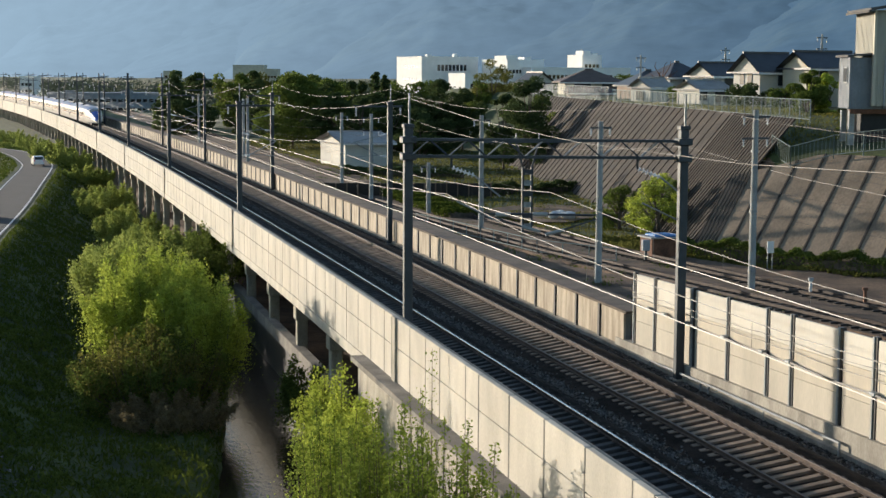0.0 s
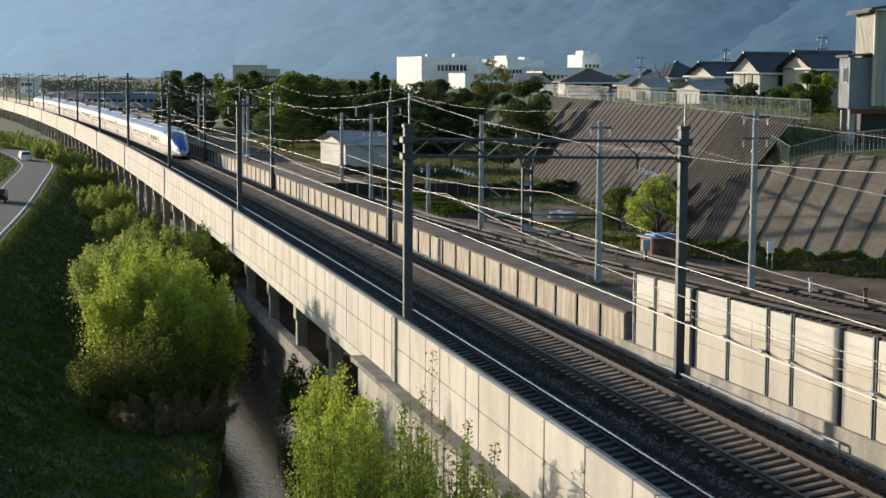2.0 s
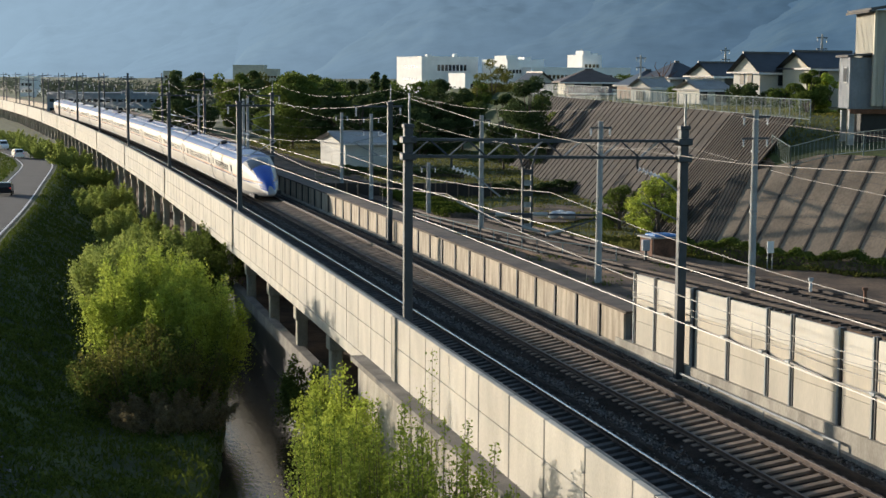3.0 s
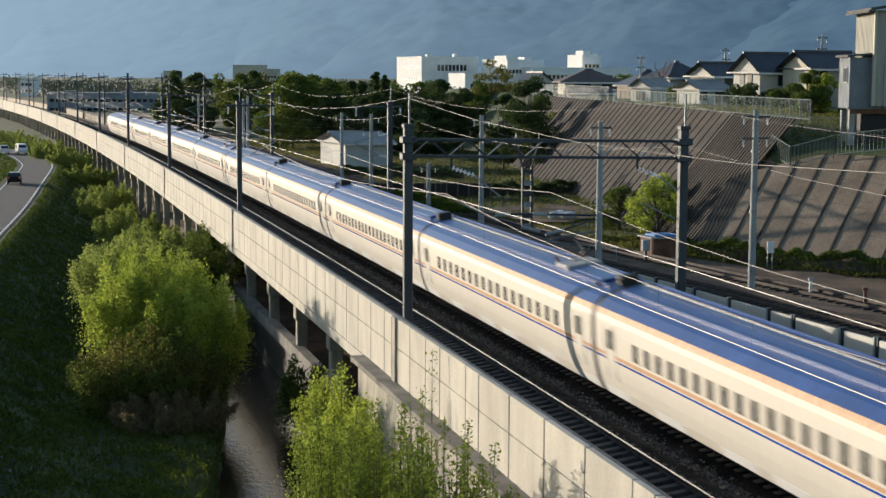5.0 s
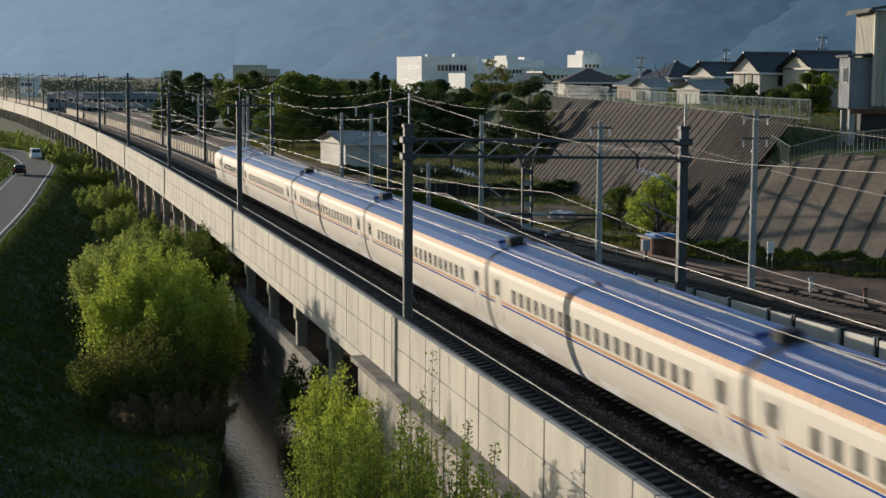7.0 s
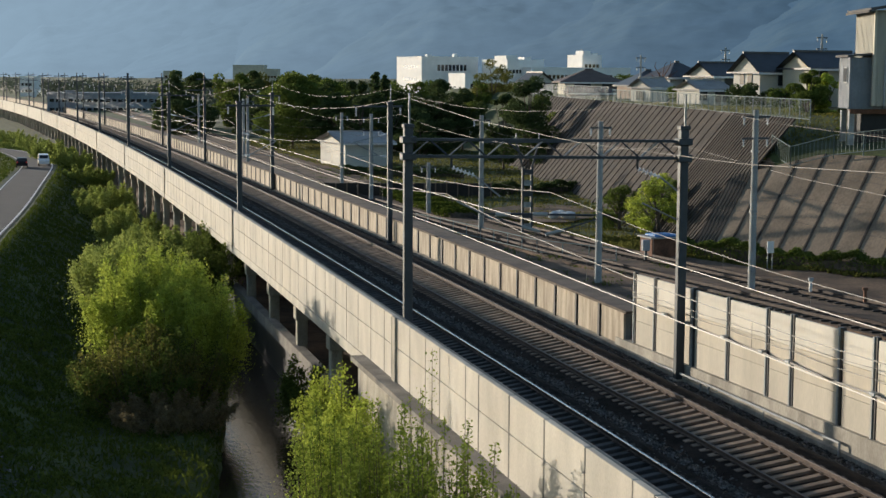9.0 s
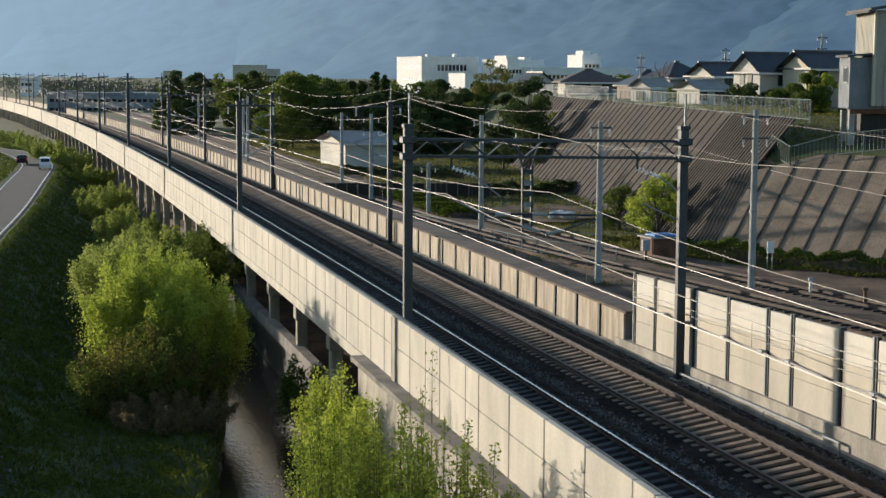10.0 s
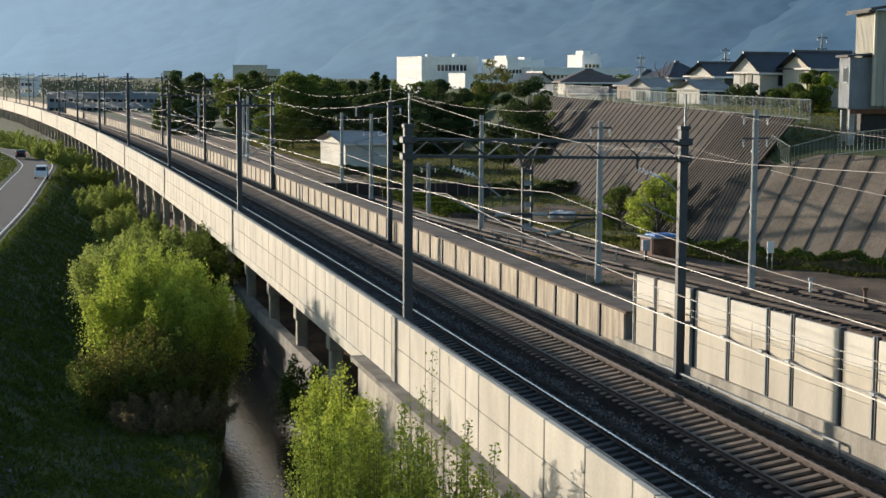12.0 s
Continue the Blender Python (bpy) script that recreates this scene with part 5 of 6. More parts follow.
def slope_patch(name, label, corner, rows_n, cols_n, ribs, rib_w, rib_h, surface):
    """A sprayed concrete slope with raised ribs. corner(i), along and up give its surface."""
    bm = bmesh.new()
    grid = [[bm.verts.new(corner(i / cols_n, j / rows_n)) for j in range(rows_n + 1)] for i in range(cols_n + 1)]
    for a, b in zip(grid, grid[1:]):
        for j in range(rows_n):
            bm.faces.new((a[j], b[j], b[j + 1], a[j + 1]))
    bmesh.ops.recalc_face_normals(bm, faces=bm.faces)
    base = part(name, bm, surface)
    tagged(base, label, kind="structure")
    for u in ribs:
        p0, p1 = Vector(corner(u, 0.0)), Vector(corner(u, 1.0))
        d = (p1 - p0)
        L = d.length
        side = Vector(corner(min(u + 0.01, 1), 0.5)) - Vector(corner(max(u - 0.01, 0), 0.5))
        side.normalize()
        d.normalize()
        nrm = d.cross(side).normalized()
        if nrm.z < 0:
            nrm = -nrm
        r = bmesh.new()
        vs = []
        for t in (0, L):
            for sx, hz in ((-rib_w, -0.05), (rib_w, -0.05), (rib_w * 0.8, rib_h), (-rib_w * 0.8, rib_h)):
                vs.append(r.verts.new(p0 + d * t + side * sx + nrm * hz))
        for f in ((0, 1, 2, 3), (7, 6, 5, 4), (0, 4, 5, 1), (1, 5, 6, 2), (2, 6, 7, 3), (3, 7, 4, 0)):
            r.faces.new([vs[i] for i in f])
        bmesh.ops.recalc_face_normals(r, faces=r.faces)
        part("rib", r, M["crib_rib"], base)
    return base


def slope_b(u, v):
    t = 2.0 + 100 * u
    x, y = 16 - 0.085 * t - 0.15, 96 + 0.996 * t
    return (x + 0.996 * 6.7 * v, y + 0.085 * 6.7 * v, 8.3 * v + 0.05)


def slope_a(u, v):
    t = -0.5 + 34 * u
    x, y = 16 + t * 0.6725 - 0.15 * 0.74, 96 - t * 0.74 - 0.15 * 0.67
    lim = min(1.0, 0.74 + 0.45 * u / 0.3) * (0.93 + 0.02 * u)
    return (x + 0.74 * 5.65 * v * lim, y + 0.67 * 5.65 * v * lim, 6.68 * v * lim + 0.03)


slope_patch("slope_north", "brown sprayed-concrete slope with raised ribs", slope_b, 8, 60, [k / 150 for k in range(22)] + [0.15 + k / 46 for k in range(40)], 0.05, 0.06, M["crib_shaded"])
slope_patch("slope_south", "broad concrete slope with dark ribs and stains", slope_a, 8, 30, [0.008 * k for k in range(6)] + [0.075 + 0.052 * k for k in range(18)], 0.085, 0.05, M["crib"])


def fence(pts, h, label, gap=0.3, post=2.0, m="fence_green"):
    """A mesh fence over a polyline of ground points."""
    e = empty("fence", pose(*pts[0]))
    tagged(e, label, "fence")
    inv = e.matrix_basis.inverted()
    mesh = bmesh.new()
    for a, b in zip(pts, pts[1:]):
        a, b = Vector(a), Vector(b)
        n = max(1, int((b - a).length / post))
        for k in range(n + 1):
            p = a.lerp(b, k / n)
            o = part("post", tube(bmesh.new(), p - Vector((0, 0, 0.2)), p + Vector((0, 0, h)), 0.035, seg=6), M[m], e)
            o.matrix_parent_inverse = inv
        for z in (0.08, h - 0.05):
            o = part("rail", tube(bmesh.new(), a + Vector((0, 0, z)), b + Vector((0, 0, z)), 0.028, seg=5), M[m], e)
            o.matrix_parent_inverse = inv
        k = int((b - a).length / gap)
        for i in range(k):
            p = a.lerp(b, i / k)
            tube(mesh, p + Vector((0, 0, 0.06)), p + Vector((0, 0, h - 0.06)), 0.011, seg=3)
    o = part("wire_mesh", mesh, M[m], e)
    o.matrix_parent_inverse = inv
    o["kind"] = "stuff"


def on_terrace(s, off):
    t = s - 100
    return (16 - 0.085 * t + off - 20, 96 + t, 8.25)


fence([(-2.0, 112.8, 0.1), (2.5, 102.9, 0.1), (5.8, 94.9, 0.1), (10.2, 90.4, 0.1)], 0.85, "pale pipe fence beside the local line", gap=2.0)
fence([on_terrace(s, 27.0) for s in (101, 120, 140, 150, 165)], 1.35, "pale green mesh fence along the terrace edge")
fence([on_terrace(s, 27.0) for s in (167, 190, 230)], 1.6, "grey steel fence in front of houses", m="steel_grey")
fence([(21.0, 99.0, 6.0), (21.6, 96.3, 5.4), (23.8, 94.4, 6.2), (26.6, 91.4, 6.75), (31.4, 87.4, 6.8), (38, 80, 6.9)], 1.3, "pale steel mesh fence on the slope edge", gap=0.26)

# ---- houses ----


def window_part(e, x, y, z, w, h, face, m=None):
    """A framed window on a wall; face is the wall's side: 's' to -y, 'w' to -x."""
    if face == "s":
        f = part("window", boxm(x - w / 2 - 0.06, x + w / 2 + 0.06, y - 0.05, y + 0.04, z - 0.06, z + h + 0.06), M["grey_wall"], e)
        part("pane", boxm(x - w / 2, x + w / 2, y - 0.07, y - 0.03, z, z + h), M["house_glass"], f)
    else:
        f = part("window", boxm(x - 0.05, x + 0.04, y - w / 2 - 0.06, y + w / 2 + 0.06, z - 0.06, z + h + 0.06), M["grey_wall"], e)
        part("pane", boxm(x - 0.07, x - 0.03, y - w / 2, y + w / 2, z, z + h), M["house_glass"], f)


def house(label, x, y, z, w, d, h, rot, wall, roof, rise=1.3, hip=False, wins=(), over=0.5, ridge_y=False, name="house"):
    e = empty(name, pose(x, y, z, 0, 0, rot))
    tagged(e, label, "house" if name == "house" else name.replace("_", " "))
    bm = boxm(-w / 2, w / 2, -d / 2, d / 2, -0.6, h)
    if not hip:
        if ridge_y:
            a = [(-w / 2, h), (w / 2, h), (0, h + rise * 0.93)]
            for yy in (-d / 2, d / 2):
                bm.faces.new([bm.verts.new((px, yy, pz)) for px, pz in a])
        else:
            a = [(-d / 2, h), (d / 2, h), (0, h + rise * 0.93)]
            for xx in (-w / 2, w / 2):
                bm.faces.new([bm.verts.new((xx, py, pz)) for py, pz in a])
    part("wall", bm, M[wall], e)
    W, D = w / 2 + over, d / 2 + over
    zb = h - rise * over / (d / 2) if not ridge_y else h - rise * over / (w / 2)
    bm = bmesh.new()
    q = min(W, D) * 0.9 if hip else 0
    for dz in (0.0, 0.16):
        c = [bm.verts.new(p) for p in ((-W, -D, zb + dz), (W, -D, zb + dz), (W, D, zb + dz), (-W, D, zb + dz))]
        if ridge_y:
            r = [bm.verts.new((0, -D + q, h + rise + dz)), bm.verts.new((0, D - q, h + rise + dz))]
            fs = [(c[1], c[2], r[1], r[0]), (c[3], c[0], r[0], r[1]), (c[0], c[1], r[0]), (c[2], c[3], r[1])]
        else:
            r = [bm.verts.new((-W + q, 0, h + rise + dz)), bm.verts.new((W - q, 0, h + rise + dz))]
            fs = [(c[0], c[1], r[1], r[0]), (c[2], c[3], r[0], r[1]), (c[1], c[2], r[1]), (c[3], c[0], r[0])]
        for k, f in enumerate(fs):
            if k < 2 or hip:
                bm.faces.new(f)
        if dz == 0:
            low = c
        else:
            for i in range(4):
                j = (i + 1) % 4
                bm.faces.new((low[i], low[j], c[j], c[i]))
    bmesh.ops.recalc_face_normals(bm, faces=bm.faces)
    rf = part("roof", bm, M[roof], e)
    part("ridge", boxm(-0.12, 0.12, -D + q, D - q, h + rise + 0.1, h + rise + 0.3) if ridge_y else boxm(-W + q, W - q, -0.12, 0.12, h + rise + 0.1, h + rise + 0.3), M[roof], rf)
    part("eaves_board", boxm(-W, W, -D - 0.02, -D + 0.03, zb - 0.1, zb + 0.1), M["white_wall"], e) if not ridge_y else None
    for (px, pz, ww, hh, face) in wins:
        if face == "s":
            window_part(e, px, -d / 2, pz, ww, hh, "s")
        else:
            window_part(e, -w / 2, px, pz, ww, hh, "w")
    return e


house("white two-storey house with dark gabled roof", 31.6, 153, 8.2, 4.4, 4.4, 3.4, 24, "house_white", "roof_tile", 1.5, wins=((-0.6, 2.0, 0.7, 1.0, "w"), (0.7, 2.0, 0.7, 1.0, "w"), (0, 0.4, 1.4, 1.1, "w"), (0.4, 1.9, 1.0, 1.0, "s")))
house("house with long dark tiled roof and cream walls", 36.2, 149, 8.2, 5.5, 5, 3.7, 20, "cream_wall", "roof_tile", 1.3, wins=((-1.5, 2.3, 0.9, 1.1, "s"), (1.2, 2.3, 1.2, 1.1, "s")))
house("white house with blue-grey tiled roof and balcony", 30.6, 172, 8.2, 5.0, 5, 2.9, 24, "house_white", "roof_tile", 1.2, wins=((-0.6, 1.6, 1.2, 1.1, "s"), (1.6, 1.6, 1.7, 1.1, "s"), (0, 1.5, 1.0, 1.1, "w")))
house("grey house with broad hipped tile roof", 26.6, 178, 8.2, 4.6, 5, 2.8, 22, "grey_wall", "roof_tile", 1.4, hip=True, wins=((0.3, 1.4, 1.8, 1.0, "s"),))
house("small white outbuilding with pale gabled roof", 22.0, 165, 8.2, 2.8, 3.4, 1.6, 30, "house_white", "roof_grey", 0.8, wins=((0.0, 0.3, 1.4, 0.9, "w"),), over=0.3)
house("low white outbuilding with grey roof", 25.2, 151, 8.2, 3.4, 4, 1.5, 24, "house_white", "roof_grey", 0.7, ridge_y=False, wins=((-1.3, 0.5, 0.8, 0.8, "s"), (0.8, 0.3, 1.6, 1.0, "s")), over=0.3)
house("dark-roofed house behind a bare tree", 25.2, 192, 8.2, 6.0, 7, 1.7, 8, "brown_wall", "roof_tile", 1.6, hip=True, wins=((0, 0.4, 3.0, 0.9, "s"),))
house("brown house with wide hipped roof and veranda", 21.6, 232, 8.0, 8.2, 8, 2.2, 3, "cream_wall", "roof_brown", 1.5, hip=True, wins=((-1.5, 1.0, 2.4, 0.9, "s"), (2.2, 1.0, 1.6, 0.9, "s")), over=0.8)
house("brown lean-to with grey roof", 22.3, 225, 8.0, 8.5, 4, 0.5, 3, "brown_wall", "roof_brown", 0.6, wins=(), over=0.4)
house("white house with small gable", 15.4, 262, 5.5, 4.2, 5, 4.4, 24, "house_white", "roof_tile", 1.4, ridge_y=True, wins=((0, 3.2, 1.2, 1.0, "s"),))
house("white concrete-block shed with grey sheet roof", -10.8, 188.5, 0.0, 5.6, 11.0, 2.9, 20, "house_white", "roof_grey", 1.0, ridge_y=False, wins=(), over=0.6, name="shed")
house("dark-roofed house at the terrace edge", 40.5, 140, 8.2, 5.5, 7, 4.0, 0, "brown_wall", "roof_tile", 1.4, wins=((-1, 2, 1.2, 1.0, "s"),))


def tower_house():
    e = empty("tower_house", pose(25.3, 96.6, 6.7, 0, 0, 0))
    tagged(e, "tall white corrugated house raised on stilts", "house")

    def ribbed(x0, x1, y0, y1, z0, z1, m, nm):
        p = part(nm, boxm(x0, x1, y0, y1, z0, z1), m, e)
        n = int((x1 - x0) / 0.22)
        me = mesh_of("cladding_rib", boxm(-0.025, 0.025, -0.03, 0.0, z0, z1), m)
        for i in range(n + 1):
            share("cladding_rib", me, p, pose(x0 + (x1 - x0) * i / n, y0, 0))
        me2 = mesh_of("cladding_rib", boxm(-0.03, 0.0, -0.025, 0.025, z0, z1), m)
        n = int((y1 - y0) / 0.3)
        for i in range(n + 1):
            share("cladding_rib", me2, p, pose(x0, y0 + (y1 - y0) * i / n, 0))
        return p
    ribbed(0.0, 2.2, 0.4, 2.9, 2.3, 5.5, M["tin"], "lower_wing")
    w = part("window", boxm(-0.06, 0.0, 0.9, 1.7, 3.9, 4.9), M["grey_wall"], e)
    part("pane", boxm(-0.08, -0.06, 0.97, 1.63, 3.97, 4.83), M["house_glass"], w)
    part("lean_roof", box(bmesh.new(), -0.25, 2.4, 0.1, 3.1, -0.06, 0.06, m=pose(0, 0, 5.6, 0, -5, 0)), M["roof_tile"], e)
    ribbed(1.35, 7.5, -0.2, 4.3, 2.5, 8.4, M["tin_white"], "main_block")
    part("corner_board", boxm(1.27, 1.42, -0.28, 0.0, 2.5, 8.4), M["cream_wall"], e)
    part("main_roof", box(bmesh.new(), -0.5, 6.6, -0.8, 4.8, -0.08, 0.1, m=pose(1.35, 0, 8.5, 0, -9, 0)), M["roof_tile"], e)
    part("gutter", box(bmesh.new(), -0.62, -0.5, -0.8, 4.8, -0.12, 0.02, m=pose(1.35, 0, 8.45, 0, -9, 0)), M["black"], e)
    part("downpipe", tube(bmesh.new(), (2.0, -0.26, 2.5), (2.0, -0.26, 5.6), 0.05, seg=6), M["grey_wall"], e)
    for x, y in ((0.25, 0.7), (0.25, 2.6)):
        part("stilt", boxm(x - 0.16, x + 0.16, y - 0.16, y + 0.16, -1.6, 2.2), M["pole_concrete"], e)
    # Solid black box paints the shade of the open space under the floor.
    part("underfloor", boxm(0.9, 7.5, 0.9, 4.2, -1.2, 2.3), M["black"], e)
    part("sill_beam", boxm(0.1, 7.5, 0.42, 0.8, 2.0, 2.29), M["rust"], e)


tower_house()


def block(name, label, x, y, z, w, d, h, rot, wall, rows=(), roof_box=(), cat="building"):
    """A flat-roofed block with bands of separate windows: rows of (z, height, first, last, count, face)."""
    e = empty(name, pose(x, y, z, 0, 0, rot))
    tagged(e, label, cat)
    part("wall", boxm(-w / 2, w / 2, -d / 2, d / 2, -3, h), M[wall], e)
    part("parapet", boxm(-w / 2 - 0.1, w / 2 + 0.1, -d / 2 - 0.1, d / 2 + 0.1, h, h + 0.35), M[wall], e)
    for zz, hh, a, b, n, face in rows:
        for i in range(n):
            c = a + (b - a) * (i + 0.5) / n
            ww = abs(b - a) / n * 0.72
            if face == "s":
                part("window", boxm(c - ww / 2, c + ww / 2, -d / 2 - 0.06, -d / 2 + 0.02, zz, zz + hh), M["glass_dark"], e)
            else:
                part("window", boxm(-w / 2 - 0.06, -w / 2 + 0.02, c - ww / 2, c + ww / 2, zz, zz + hh), M["tin"], e)
    for a, b, c, dd, hh in roof_box:
        part("roof_plant", boxm(a, b, c, dd, h, h + hh), M[wall], e)
    return e


block("factory", "bright white factory block with window bands", -2.8, 636, 3, 25, 25, 14.8, 25, "white_wall", ((9.5, 2.4, -5.8, 7.5, 8, "s"), (3.8, 2.4, 2.0, 9.0, 4, "s"), (10.5, 1.2, -8, 6, 5, "w"), (5.5, 1.2, -8, 6, 4, "w")), ((-9, -7, -10, -8, 1.2), (4, 5.5, -8, -6, 1.6)))
block("factory", "white factory hall with roof plant", 27, 612, 3, 16, 22, 13.6, 25, "white_wall", ((8.6, 1.4, -9, 9, 12, "s"),), ((-8, -3, -10, 0, 1.8), (2, 5, -6, 0, 1.3)))
block("factory", "long low white factory hall", 50, 610, 3, 44, 16, 10.6, 25, "white_wall", ((6.6, 1.5, -15, 14, 16, "s"),), ())
block("factory", "white machinery tower above the halls", 57, 632, 3, 9, 12, 15.8, 25, "white_wall", ((11.0, 1.4, -3.5, 3.5, 4, "s"),), ((-3, 0.5, -4, 2, 2.0), (1.5, 3.8, -4, 2, 1.0)))
block("factory", "low white shed beside the factory", 12, 575, 3, 16, 14, 8.2, 25, "white_wall", ((3.6, 1.2, -6, 6, 8, "s"),), ())
block("apartment_block", "long pale grey housing block with balcony rows", -100.5, 462, -3, 33, 14, 7.9, 10, "tin", ((5.5, 0.9, -16, 16, 18, "s"), (2.9, 0.9, -16, 16, 18, "s"), (0.4, 0.9, -16, 16, 18, "s")), ((-12, -9, -4, 0, 0.9), (5, 8, -4, 0, 0.9)))
block("apartment_block", "distant grey apartment towers", -112, 900, 0, 18, 16, 15.6, 0, "cream_wall", ((9, 1.3, -8, 8, 8, "s"), (5.5, 1.3, -8, 8, 8, "s")), ())
block("apartment_block", "distant grey apartment towers", -100, 905, 0, 8, 16, 13.5, 0, "cream_wall", ((8.5, 1.3, -3.5, 3.5, 4, "s"),), ())
block("apartment_block", "distant pale apartment block", -108, 620, 0, 5.5, 12, 11.6, 0, "cream_wall", ((7, 1.2, -2.4, 2.4, 3, "s"), (9, 1.2, -2.4, 2.4, 3, "s")), ())
block("apartment_block", "distant white apartment tower", -190, 715, -3, 6.0, 14, 12.0, 0, "white_wall", ((2, 1.2, -2.6, 2.6, 3, "s"), (5, 1.2, -2.6, 2.6, 3, "s"), (8, 1.2, -2.6, 2.6, 3, "s")), ())
block("warehouse", "white warehouse behind the masts", -39.5, 330, -2, 4.5, 10, 9.0, 0, "white_wall", (), ())

# ---- plants ----


def tree(label, x, y, z, h, blobs, leaf, n, size, seed, trunk=0.18, name="tree", aspect=2.0, stems=1, twigs=0):
    """A tapered trunk with limbs and a crown of loose leaves; blobs are local (x, y, z, rx, ry, rz)."""
    rng = np.random.default_rng(seed)
    e = empty(name, pose(x, y, z))
    tagged(e, label, name.replace("_", " "))
    cz = float(np.mean([b[2] for b in blobs]))
    for k in range(stems):
        a = 2 * math.pi * k / stems + seed
        r = 0.0 if stems == 1 else 0.5
        base, top = Vector((math.cos(a) * r, math.sin(a) * r, -0.4)), Vector((math.cos(a) * r * 2.4, math.sin(a) * r * 2.4, cz))
        part("trunk", tube(bmesh.new(), base, top, trunk, trunk * 0.5, seg=8), M["bark"], e)
    bm = bmesh.new()
    for b in blobs:
        c = Vector(b[:3])
        st = Vector((c.x * 0.25, c.y * 0.25, max(0.3, c.z * 0.55)))
        tube(bm, st, c + Vector((0, 0, b[5] * 0.4)), trunk * 0.4, trunk * 0.1, seg=5)
        for _ in range(twigs):
            d = Vector(rng.normal(size=3)).normalized()
            tube(bm, c - d * 0.1, c + Vector((d.x * b[3], d.y * b[4], abs(d.z) * b[5])) * 1.0, trunk * 0.12, trunk * 0.03, seg=4)
    part("branchwork", bm, M["bark"], e)
    pts = clump_points(rng, n, blobs)
    lo = min(0.2, min(b[2] - b[5] for b in blobs))
    pts = pts[pts[:, 2] > lo]
    ob = new("crown", quads("crown", leaf_array(rng, pts, size, aspect), M[leaf]))
    ob.parent = e
    return e


def random_blobs(seed, w, h, n, z0=0.25, pointed=False):
    """A crown of overlapping clumps with an uneven outline."""
    r = random.Random(seed)
    out = []
    for i in range(n):
        t = r.uniform(0, 1)
        zz = h * (z0 + (1 - z0) * t * 0.92)
        prof = (1 - t) ** 0.8 if pointed else math.sqrt(max(0.05, 1 - (2 * t - 0.85) ** 2 * 0.8))
        a, q = r.uniform(0, 6.28), w * 0.5 * prof * math.sqrt(r.uniform(0.02, 1))
        s = w * r.uniform(0.13, 0.24) * (0.55 + 0.45 * prof)
        out.append((math.cos(a) * q, math.sin(a) * q, zz, s, s, s * r.uniform(0.5, 0.85)))
    return out


